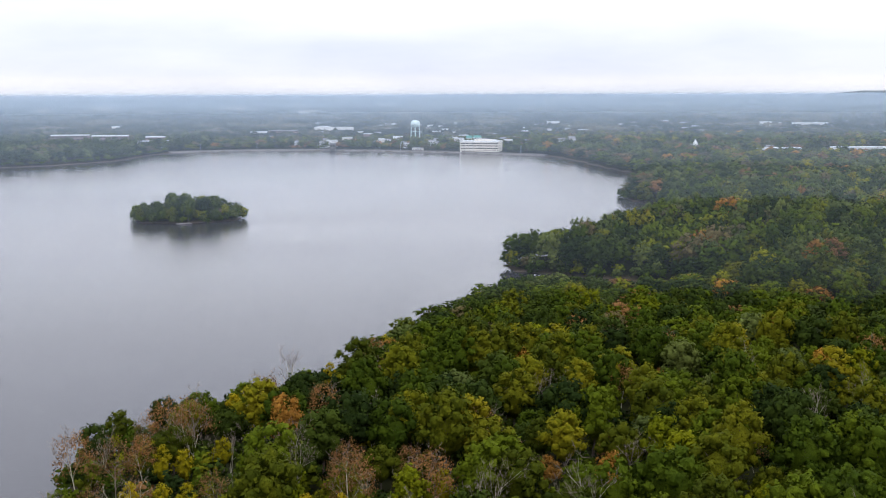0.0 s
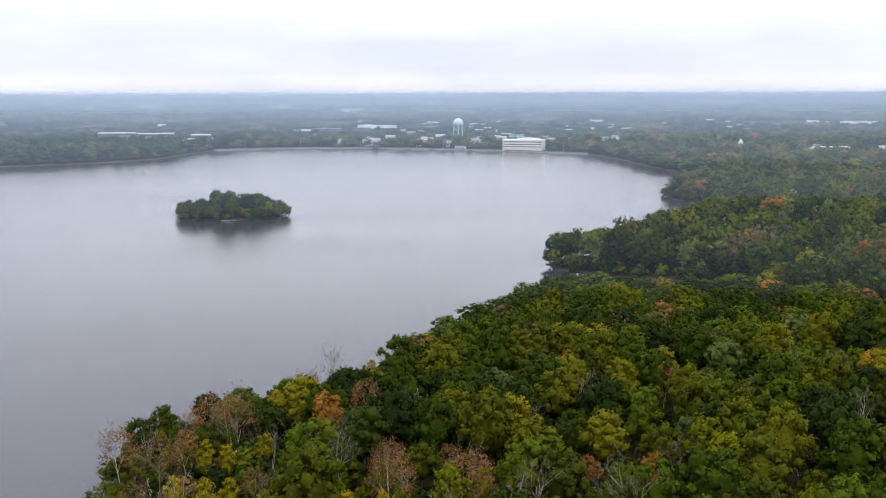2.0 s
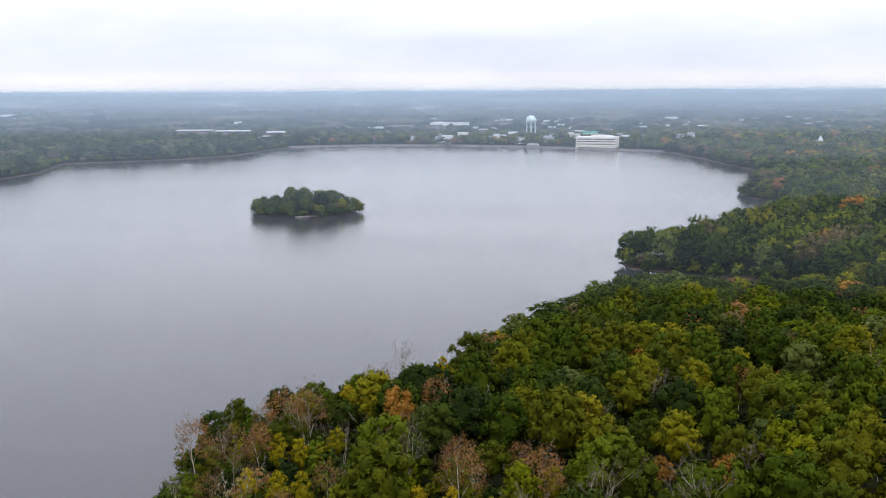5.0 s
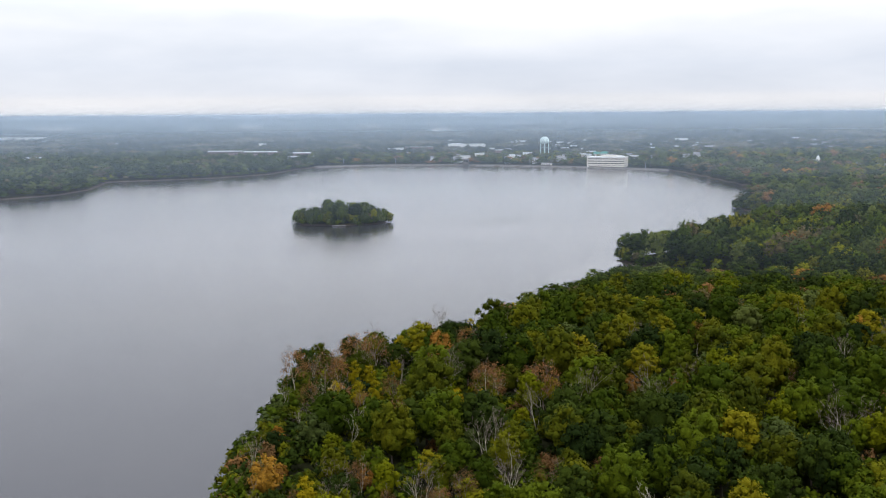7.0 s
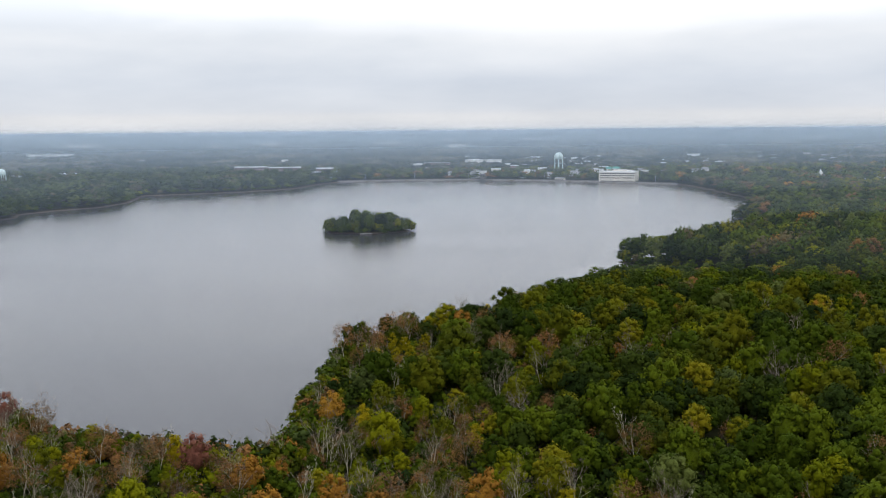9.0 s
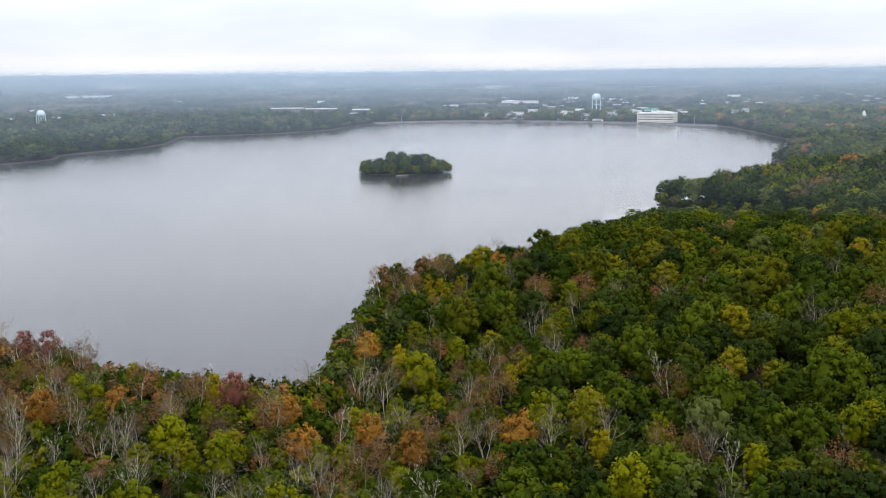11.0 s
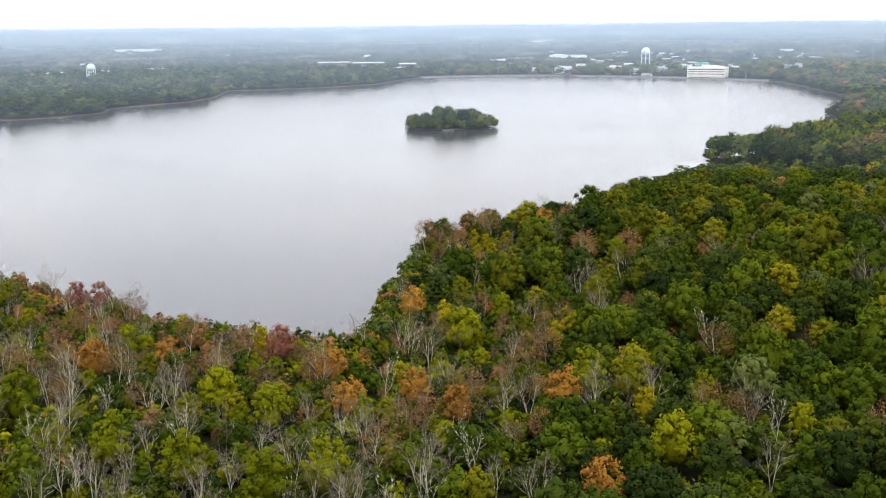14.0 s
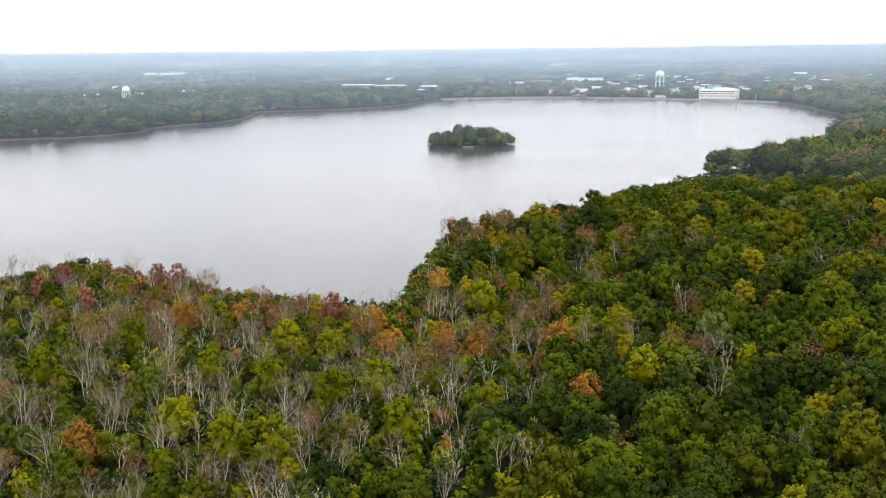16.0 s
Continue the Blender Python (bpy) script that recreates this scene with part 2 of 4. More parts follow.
# shore soil: wet brown by the water, forest floor above
SHORE = bpy.data.materials.new("lakeside_ground")
SHORE.use_nodes = True
n, l = SHORE.node_tree.nodes, SHORE.node_tree.links
b = n["Principled BSDF"]
b.inputs["Roughness"].default_value = 0.95
b.inputs["Specular IOR Level"].default_value = 0.03
tc = n.new("ShaderNodeTexCoord")
sp = n.new("ShaderNodeSeparateXYZ")
l.new(tc.outputs["Object"], sp.inputs[0])
no = n.new("ShaderNodeTexNoise")
no.inputs["Scale"].default_value, no.inputs["Detail"].default_value = 0.08, 7
l.new(tc.outputs["Object"], no.inputs["Vector"])
ad = n.new("ShaderNodeMath")
ad.operation = "MULTIPLY_ADD"
ad.inputs[1].default_value = 1.2
l.new(no.outputs["Fac"], ad.inputs[0])
l.new(sp.outputs["Z"], ad.inputs[2])
cr = n.new("ShaderNodeValToRGB")
ramp(cr, [(0.0, (0.07, 0.06, 0.05)), (0.30, (0.12, 0.098, 0.072)), (0.58, (0.085, 0.068, 0.046)), (0.84, (0.035, 0.030, 0.016)), (1.0, (0.022, 0.024, 0.010))])
mr = n.new("ShaderNodeMapRange")
mr.inputs["From Max"].default_value = 1.9
l.new(ad.outputs[0], mr.inputs["Value"])
l.new(mr.outputs[0], cr.inputs["Fac"])
l.new(cr.outputs[0], b.inputs["Base Color"])


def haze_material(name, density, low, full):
    """Haze painted on a sheet: mostly clear, tinted pale blue, between the tree tops and the cloud gap."""
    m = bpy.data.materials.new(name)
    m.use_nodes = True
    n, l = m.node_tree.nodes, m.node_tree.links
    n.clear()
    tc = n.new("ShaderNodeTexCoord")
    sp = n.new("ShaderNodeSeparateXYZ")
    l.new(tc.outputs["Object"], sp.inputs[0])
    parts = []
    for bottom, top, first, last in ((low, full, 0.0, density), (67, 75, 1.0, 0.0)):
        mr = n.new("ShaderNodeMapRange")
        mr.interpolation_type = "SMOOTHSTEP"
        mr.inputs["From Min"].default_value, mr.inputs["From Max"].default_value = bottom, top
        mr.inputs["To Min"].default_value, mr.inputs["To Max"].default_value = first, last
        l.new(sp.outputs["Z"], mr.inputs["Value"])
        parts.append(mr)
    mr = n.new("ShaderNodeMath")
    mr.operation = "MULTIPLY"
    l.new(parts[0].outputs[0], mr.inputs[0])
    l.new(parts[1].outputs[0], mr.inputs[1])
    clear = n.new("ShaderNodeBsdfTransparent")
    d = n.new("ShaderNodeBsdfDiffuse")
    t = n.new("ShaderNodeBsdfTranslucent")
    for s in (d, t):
        # the haze's pale blue is put into the sheet's colour
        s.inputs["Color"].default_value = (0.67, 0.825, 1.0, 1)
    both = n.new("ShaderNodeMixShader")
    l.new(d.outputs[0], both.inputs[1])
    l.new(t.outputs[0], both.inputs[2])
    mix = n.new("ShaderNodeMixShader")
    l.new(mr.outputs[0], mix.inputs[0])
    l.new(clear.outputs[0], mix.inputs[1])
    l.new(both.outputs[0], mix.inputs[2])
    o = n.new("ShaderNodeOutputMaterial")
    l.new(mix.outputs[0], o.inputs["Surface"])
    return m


# ---------------------------------------------------------------- plan of the reservoir
NEAR_SHORE = [(-300, 205), (-220, 203), (-186, 208), (-178, 222), (-174, 238), (-166, 241), (-152, 229), (-138, 224), (-126, 219), (-109, 209), (-97, 206), (-84, 202), (-74, 203), (-67, 200)]
EAST_SHORE = [(-63, 208), (-64, 220), (-67, 238), (-70, 256), (-71, 274), (-73, 290), (-74, 303), (-72, 315), (-67, 325), (-60, 336), (-52, 346), (-43, 355), (-36, 364), (-27, 389), (-20, 410), (-12, 416), (-5, 441), (1, 455), (8, 468)]
INLET = [(17, 486), (27, 485), (38, 477), (52, 477), (63, 476), (74, 479), (82, 484), (84, 488), (77, 496), (67, 498), (56, 503), (45, 507), (34, 514), (25, 522)]
CAPES = [(15, 526), (12, 540), (20, 554), (35, 566), (57, 594), (80, 632), (96, 664), (109, 705), (119, 748), (123, 778), (116, 789), (105, 803), (104, 826), (108, 842), (122, 874), (137, 935), (148, 1046), (143, 1075), (138, 1098), (133, 1130), (126, 1195), (118, 1235), (108, 1295)]
DAM = [(98, 1312), (55, 1345), (8, 1380), (-73, 1416), (-165, 1447), (-230, 1446), (-285, 1427), (-338, 1398)]
WEST_SHORE = [(-350, 1330), (-352, 1240), (-394, 1165), (-440, 1128), (-480, 1098), (-462, 1040), (-447, 990), (-443, 928), (-466, 878), (-475, 837), (-458, 800), (-470, 757), (-489, 728), (-517, 716), (-545, 690), (-590, 630), (-625, 500), (-600, 350), (-480, 240)]
LAKE = np.array(NEAR_SHORE + EAST_SHORE + INLET + CAPES + DAM + WEST_SHORE, float)
ISLE_X, ISLE_Y = -152, 704
ISLE = np.array([(ISLE_X + (29 + 3 * math.sin(3 * a + 1)) * math.cos(a), ISLE_Y + (21 + 2 * math.sin(2 * a)) * math.sin(a)) for a in np.linspace(0, 2 * math.pi, 29)[:-1]])


def signed(poly, x, y):
    """Distance to the outline of poly: positive outside, negative inside."""
    x, y = np.asarray(x, float), np.asarray(y, float)
    best, inside = np.full(x.shape, 1e9), np.zeros(x.shape, bool)
    for (ax, ay), (bx, by) in zip(poly, np.roll(poly, -1, 0)):
        ex, ey = bx - ax, by - ay
        u = np.clip(((x - ax) * ex + (y - ay) * ey) / (ex * ex + ey * ey), 0, 1)
        best = np.minimum(best, np.hypot(x - ax - u * ex, y - ay - u * ey))
        hit = ((ay > y) != (by > y)) & (x < ex * (y - ay) / (by - ay + 1e-12) + ax)
        inside ^= hit
    return np.where(inside, -best, best)


def ashore(x, y):
    """Metres inland: positive on land and on the island, negative on the water."""
    return np.maximum(signed(LAKE, x, y), -signed(ISLE, x, y))


def smooth(a, b, v):
    u = np.clip((v - a) / (b - a), 0, 1)
    return u * u * (3 - 2 * u)


def height(x, y, inland=None):
    """Height of the ground: lake bed, low banks, gently rolling woods and the hills on the horizon."""
    x, y = np.asarray(x, float), np.asarray(y, float)
    s = ashore(x, y) if inland is None else inland
    r, a = np.hypot(x, y), np.arctan2(x, y)
    z = np.clip(s * 0.55, -2.5, 1.3) + smooth(8, 120, s) * (1.4 + 1.2 * np.sin(x / 45 + 1.0) * np.cos(y / 61))
    hills = smooth(2500, 4720, r) * (60 + 2.4 * np.sin(a * 9 + 1) + 1.5 * np.sin(a * 23) + 0.8 * np.sin(a * 41 + 2) + 16 * smooth(0.31, 0.37, a))
    knoll = (7 * np.exp(-((x - 112) ** 2 + (y - 470) ** 2) / 34 ** 2) + 5 * np.exp(-(((x - 118) / 55) ** 2 + ((y - 590) / 55) ** 2))) * smooth(0, 22, s)
    return z + hills + knoll


def mesh_object(name, verts, faces, mats, index=None, parent=None, flat=True, normals=None):
    """A mesh from arrays of points and of triangles or quads."""
    me = bpy.data.meshes.new(name)
    verts, faces = np.asarray(verts, np.float32), np.asarray(faces, np.int32)
    k = faces.shape[1]
    me.vertices.add(len(verts))
    me.vertices.foreach_set("co", verts.ravel())
    me.loops.add(faces.size)
    me.loops.foreach_set("vertex_index", faces.ravel())
    me.polygons.add(len(faces))
    me.polygons.foreach_set("loop_start", np.arange(0, faces.size, k, dtype=np.int32))
    me.polygons.foreach_set("loop_total", np.full(len(faces), k, np.int32))
    for m in mats:
        me.materials.append(m)
    if index is not None:
        me.polygons.foreach_set("material_index", np.asarray(index, np.int32))
    me.polygons.foreach_set("use_smooth", np.full(len(faces), not flat or normals is not None))
    me.update(calc_edges=True)
    if normals is not None:
        me.normals_split_custom_set_from_vertices(np.asarray(normals, np.float32))
    ob = new(name, me)
    ob.parent = parent
    return ob


def sheet(name, xs, ys, zs, mat):
    nx, ny = len(xs), len(ys)
    gx, gy = np.meshgrid(xs, ys)
    v = np.stack([gx.ravel(), gy.ravel(), zs.ravel()], 1)
    i = (np.arange(ny - 1)[:, None] * nx + np.arange(nx - 1)).ravel()
    return mesh_object(name, v, np.stack([i, i + 1, i + nx + 1, i + nx], 1), [mat], flat=False)


def steps(*runs):
    return np.unique(np.concatenate([np.arange(a, b + 0.1, s) for a, b, s in runs]))


gx = steps((-5200, -2000, 200), (-2000, -660, 40), (-660, 260, 7), (260, 1000, 34), (1000, 5200, 200))
gy = steps((-1200, 60, 60), (60, 560, 6), (560, 1480, 10), (1480, 3000, 60), (3000, 5200, 110))
mx, my = np.meshgrid(gx, gy)
tagged(sheet("ground", gx, gy, height(mx, my), SHORE), "brown leaf-strewn ground with bare muddy banks by the lake", "ground", kind="structure")
water = mesh_object("water", [(-720, 120, 0), (240, 120, 0), (240, 1520, 0), (-720, 1520, 0)], [(0, 1, 2, 3)], [WATER])
tagged(water, "calm grey reservoir water reflecting the overcast sky", "water", kind="structure")

# upright curved sheets added to imitate haze lying over the distant country
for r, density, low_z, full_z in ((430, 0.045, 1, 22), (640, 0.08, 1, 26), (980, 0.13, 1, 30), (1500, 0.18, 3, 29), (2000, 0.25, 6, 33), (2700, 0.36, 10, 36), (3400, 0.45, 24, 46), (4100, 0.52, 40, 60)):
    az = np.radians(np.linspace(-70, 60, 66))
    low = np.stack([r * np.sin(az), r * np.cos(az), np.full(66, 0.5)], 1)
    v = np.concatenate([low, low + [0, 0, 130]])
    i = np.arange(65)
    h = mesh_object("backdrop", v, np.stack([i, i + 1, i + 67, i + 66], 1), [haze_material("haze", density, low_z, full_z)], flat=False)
    tagged(h, "thin pale bluish sheet standing in for haze over the distant woods", "haze", kind="structure")


# ---------------------------------------------------------------- trees
def helper_rng(seed):
    return np.random.default_rng(seed)


ICO_V = np.array([(0, 0, 1)] + [(0.894 * math.cos(a), 0.894 * math.sin(a), 0.447) for a in np.arange(5) * 2 * math.pi / 5]
                 + [(0.894 * math.cos(a), 0.894 * math.sin(a), -0.447) for a in (np.arange(5) + 0.5) * 2 * math.pi / 5] + [(0, 0, -1)])
ICO_F = np.array([(0, 1 + i, 1 + (i + 1) % 5) for i in range(5)] + [(1 + i, 6 + i, 1 + (i + 1) % 5) for i in range(5)]
                 + [(6 + i, 6 + (i + 1) % 5, 1 + (i + 1) % 5) for i in range(5)] + [(11, 6 + (i + 1) % 5, 6 + i) for i in range(5)])
OCT_V = np.array([(1, 0, 0), (0, 1, 0), (-1, 0, 0), (0, -1, 0), (0, 0, 1)], float)
OCT_F = np.array([(0, 1, 4), (1, 2, 4), (2, 3, 4), (3, 0, 4)])


def crown(rng, w, h, sprays, size, lobes, core=0.84, tall=0.0, cut=ICO_V, cut_f=ICO_F, low=0.32):
    """A crown w wide on a tree h high: billowing lobes, each clad in small leaf sprays over a dark inner mass."""
    # lobes sit on a dome, close under its skin, some pushed out and some drawn in
    k = np.arange(lobes)
    up = 1 - (k + rng.uniform(0.1, 0.9, lobes)) / lobes * (1.25 + 0.25 * (1 - low))
    ang = rng.uniform(0, 6.28) + k * 2.39996 + rng.uniform(-0.45, 0.45, lobes)
    flat_r = np.sqrt(np.clip(1 - up ** 2, 0, 1))
    lr = w * rng.uniform(0.62, 1.18, lobes) * 0.62 / math.sqrt(max(lobes, 5))
    reach = rng.uniform(0.80, 1.10, lobes)
    rise = h * (0.40 + 0.04 * tall)
    c = np.stack([(w * 0.5 - lr * 0.9) * reach * flat_r * np.cos(ang) * (1 - 0.25 * tall * np.clip(up, 0, 1)),
                  (w * 0.5 - lr * 0.9) * reach * flat_r * np.sin(ang) * (1 - 0.25 * tall * np.clip(up, 0, 1)),
                  h * 0.58 + up * (rise - lr * 0.55) * (0.7 + 0.3 * reach)], 1)
    c[:, 2] = np.maximum(c[:, 2], lr * 0.8)
    k = sprays * 4
    pick = rng.choice(lobes, k, p=lr ** 2 / (lr ** 2).sum())
    d = rng.normal(size=(k, 3))
    d[:, 2] += 0.35
    d /= np.linalg.norm(d, axis=1)[:, None]
    form = rng.uniform(0.72, 1.30, (lobes, 3)) * np.array([1, 1, 0.92])
    p = c[pick] + form[pick] * d * (lr[pick] * rng.uniform(0.80 if core else 0.25, 1.26 if core else 1.5, k))[:, None]
    buried = np.zeros(k, bool)
    for j in range(lobes):
        buried |= bool(core) & (np.linalg.norm((p - c[j]) / form[j], axis=1) < lr[j] * 0.80)
    keep = np.where(~buried)[0][:sprays]
    p, d = p[keep], d[keep]
    nrm = d + rng.normal(size=d.shape) * 0.5 + np.array([0, 0, 0.25])
    nrm /= np.linalg.norm(nrm, axis=1)[:, None]
    t = np.cross(nrm, rng.normal(size=d.shape))
    t /= np.linalg.norm(t, axis=1)[:, None] + 1e-9
    s = np.cross(nrm, t)
    sz = size * rng.uniform(0.55, 1.25, (len(p), 1))
    tri = np.stack([p + t * sz, p - t * sz * 0.5 + s * sz * 0.8, p - t * sz * 0.5 - s * sz * 0.8], 1).reshape(-1, 3)
    f = np.arange(len(tri)).reshape(-1, 3)
    # leaves lie along the rounded mass of the crown, so they catch the light as it does
    mass = p - np.array([0, 0, h * 0.45])
    mass /= np.linalg.norm(mass, axis=1)[:, None] + 1e-9
    soft = d * 0.55 + mass * 0.6 + nrm * 0.27
    normals = np.repeat(soft / np.linalg.norm(soft, axis=1)[:, None], 3, axis=0)
    kind_of = np.zeros(len(f), int)
    if core:
        for j in range(lobes):
            f = np.concatenate([f, cut_f + len(tri)])
            tri = np.concatenate([tri, c[j] + cut * form[j] * lr[j] * core * rng.uniform(0.8, 1.12, (len(cut), 1))])
            normals = np.concatenate([normals, cut])
        kind_of = np.concatenate([kind_of, np.zeros(len(f) - len(kind_of), int)])
        f = np.concatenate([f, cut_f + len(tri)])
        tri = np.concatenate([tri, np.array([0, 0, h * 0.50]) + cut * np.array([w * 0.29, w * 0.29, h * 0.28])])
        normals = np.concatenate([normals, cut])
        kind_of = np.concatenate([kind_of, np.zeros(len(cut_f), int)])
    return tri, f, kind_of, normals


def limb(verts, faces, a, b, ra, rb, sides=4):
    a, b = Vector(a), Vector(b)
    q = (b - a).to_track_quat("Z", "Y")
    base = len(verts)
    for p, r in ((a, ra), (b, rb)):
        for k in range(sides):
            w = 2 * math.pi * k / sides
            verts.append(tuple(p + q @ Vector((r * math.cos(w), r * math.sin(w), 0))))
    for k in range(sides):
        faces.append((base + k, base + (k + 1) % sides, base + sides + (k + 1) % sides))
        faces.append((base + k, base + sides + (k + 1) % sides, base + sides + k))


def trunk_mesh(rng, h, girth=0.28, limbs=5):
    """A tapered trunk with a root flare and its main limbs."""
    v, f = [], []
    p, r = Vector((0, 0, -0.6)), girth * 1.5
    for k in range(4):
        q = Vector((rng.normal() * 0.15, rng.normal() * 0.15, h * 0.18 * (k + 1)))
        limb(v, f, p, q, r, girth * (1 - 0.18 * k) if k < 3 else girth * 0.35, 6)
        p, r = q, girth * (1 - 0.18 * k)
    for k in range(limbs):
        z = h * rng.uniform(0.34, 0.62)
        a = k * 2.4 + rng.uniform(-0.4, 0.4)
        e = h * rng.uniform(0.12, 0.2)
        limb(v, f, (0, 0, z), (e * math.cos(a), e * math.sin(a), z + h * rng.uniform(0.08, 0.18)), girth * 0.5, girth * 0.15, 4)
    return np.array(v), np.array(f)


def bare_tree_meshes(rng, h, spread=0.36, stems=2, twigs=2):
    """Leafless tree: pale stems that lean apart from one foot, with rising side branches and fine grey twigs."""
    tv, tf, bv, bf = [], [], [], []

    def grow(p, way, length, r, depth):
        n_seg = (1, 2, 2, 4)[depth]
        for k in range(n_seg):
            way = (way + Vector(rng.normal(size=3)) * (0.09 if depth == 3 else 0.20) + Vector((0, 0, 0.05))).normalized()
            q = p + way * (length / n_seg)
            r2 = max(r * (0.80 if depth == 3 else 0.72), 0.014)
            if depth >= 2:
                limb(tv, tf, p, q, r, r2, 5 if depth == 3 else 4)
            elif depth == 1:
                limb(bv, bf, p, q, r, r2, 3)
            else:
                # a spray of fine twigs
                for j in range(4):
                    tip = p + (way * 1.1 + Vector(rng.normal(size=3)) * 0.42 + Vector((0, 0, 0.15))) * length * rng.uniform(0.7, 1.35)
                    thick = Vector(rng.normal(size=3)).normalized() * 0.030
                    bf.append((len(bv), len(bv) + 1, len(bv) + 2))
                    bv.extend([tuple(p + thick), tuple(p - thick), tuple(tip)])
            p, r = q, r2
            if depth and (k > 0 or depth < 3):
                for j in range(2 if depth > 1 else 1 + twigs * (k == 1)):
                    side = Vector(rng.normal(size=3))
                    side = (side - way * side.dot(way)).normalized()
                    nw = (way * 0.95 + side * (spread + 0.35) + Vector((0, 0, 0.28))).normalized()
                    grow(p, nw, length * rng.uniform(0.34, 0.56) * (1.0 if depth == 3 else 0.9), r * rng.uniform(0.45, 0.62), depth - 1)

    a0 = rng.uniform(0, 6.28)
    for k in range(stems):
        a = a0 + k * 6.28 / stems + rng.uniform(-0.4, 0.4)
        lean = rng.uniform(0.08, 0.22) if stems > 1 else 0.04
        grow(Vector((0.12 * math.cos(a), 0.12 * math.sin(a), -0.5)), Vector((lean * math.cos(a), lean * math.sin(a), 1)).normalized(), h * rng.uniform(0.60, 0.74), h * 0.0098 * (1.2 - 0.12 * stems), 3)
    return (np.array(tv), np.array(tf)), (np.array(bv), np.array(bf))


def empty(name, label, category, group="", kind=""):
    e = new(name)
    e.empty_display_size = 0.5
    return tagged(e, label, category, group, kind)


WOOD_GROUP = "trees of the lakeside wood"
KINDS = {
    # kind: label, name, width, height, sprays, spray size, lobes, tallness
    "dark": ("dark green oak with a dense rounded crown", "oak_tree", 13.6, 16.0, 740, 0.55, 18, 0.0),
    "green": ("fresh green broadleaf tree with billowing crown", "broadleaf_tree", 12.8, 16.2, 740, 0.54, 17, 0.3),
    "olive": ("olive green maple beginning to turn yellow", "maple_tree", 12.4, 16.0, 720, 0.54, 16, 0.4),
    "gold": ("tall golden yellow autumn tulip tree", "tulip_tree", 12.0, 17.0, 720, 0.52, 16, 0.6),
    "yellow": ("small bright yellow autumn tree", "yellow_maple", 8.0, 15.5, 800, 0.37, 12, 0.9),
    "orange": ("bright orange autumn maple", "autumn_maple", 8.8, 14.0, 980, 0.35, 16, 0.3),
    "rust": ("thinning rust brown tree losing its leaves", "thinning_tree", 9.8, 14.5, 1150, 0.27, 16, 0.3),
    "red": ("dark red autumn maple", "red_maple", 8.8, 13.5, 900, 0.34, 15, 0.2),
    "lime": ("young bright yellow-green tree with an airy crown", "young_tree", 9.8, 14.0, 640, 0.48, 13, 0.6),
    "sage": ("grey green willow-like tree with loose crown", "willow_tree", 11.6, 14.5, 680, 0.52, 14, 0.1),
}
protos = {}


def tree(kind, x, y, z, scale, turn, variant, tilt=0.0):
    """A single tree of that kind, standing at x, y."""
    key = (kind, variant)
    m = Matrix.Translation((x, y, z)) @ Euler((tilt, tilt * 0.6, turn)).to_matrix().to_4x4()
    m = m @ Matrix.Diagonal((scale * (0.92 + 0.16 * ((turn * 7) % 1)), scale, scale * (0.92 + 0.18 * ((turn * 3) % 1)), 1))
    if key in protos:
        own = protos[key].scale
        return copy_thing(protos[key], m @ Matrix.Diagonal((1 / own.x, 1 / own.y, 1 / own.z, 1)))
    rng = helper_rng(hash_of(kind) + variant)
    if kind == "bare":
        e = empty("bare_tree", "leafless tree with pale grey forking stems and fine twigs", "tree", WOOD_GROUP)
        (tv, tf), (bv, bf) = bare_tree_meshes(rng, 15.0 * rng.uniform(0.9, 1.15), 0.22 + 0.08 * (variant % 4), 1 + variant % 3, 1)
        mesh_object("trunk", tv, tf, [BARK if variant % 4 == 3 else PALE_BARK], parent=e, flat=False)
        mesh_object("bare_crown", bv, bf, [PALE_BARK if variant == 0 else TWIG], parent=e, flat=False)
    elif kind == "understory":
        e = empty("shrub", "low yellow-green understory shrub", "shrub", WOOD_GROUP)
        cv, cf, ci, cn = crown(rng, 6.0, 7.5, 430, 0.46, 8, 0.84, 0.0)
        cv[:, 2] -= 1.2
        mesh_object("crown", cv, cf, [LEAF["green" if variant % 2 else "lime"], INNER], ci, parent=e, normals=cn)
        mesh_object("trunk", *trunk_mesh(rng, 5.0, 0.10, 3), [BARK], parent=e)
    else:
        label, name, w, h, sprays, size, lobes, tall = KINDS[kind]
        e = empty(name, label, "tree", WOOD_GROUP)
        w, h = w * rng.uniform(0.9, 1.12), h * rng.uniform(0.92, 1.1)
        if kind == "rust":
            (tv, tf), (bv, bf) = bare_tree_meshes(rng, h * 0.98, 0.4, 1, 1)
            mesh_object("trunk", tv, tf, [TWIG if variant % 2 else PALE_BARK], parent=e, flat=False)
            mesh_object("bare_crown", bv, bf, [TWIG], parent=e, flat=False)
            cv, cf, ci, cn = crown(rng, w, h, sprays, size, lobes, 0.0, tall)
        else:
            mesh_object("trunk", *trunk_mesh(rng, h), [BARK], parent=e, flat=False)
            cv, cf, ci, cn = crown(rng, w, h, sprays, size, lobes + 4, 0.66 if kind in ("orange", "red", "yellow") else 0.80, tall)
        mesh_object("crown", cv, cf, [LEAF[kind], INNER], ci, parent=e, normals=cn)
    e.matrix_basis = m
    protos[key] = e
    return e


def hash_of(word):
    return sum((i + 3) * ord(c) for i, c in enumerate(word))


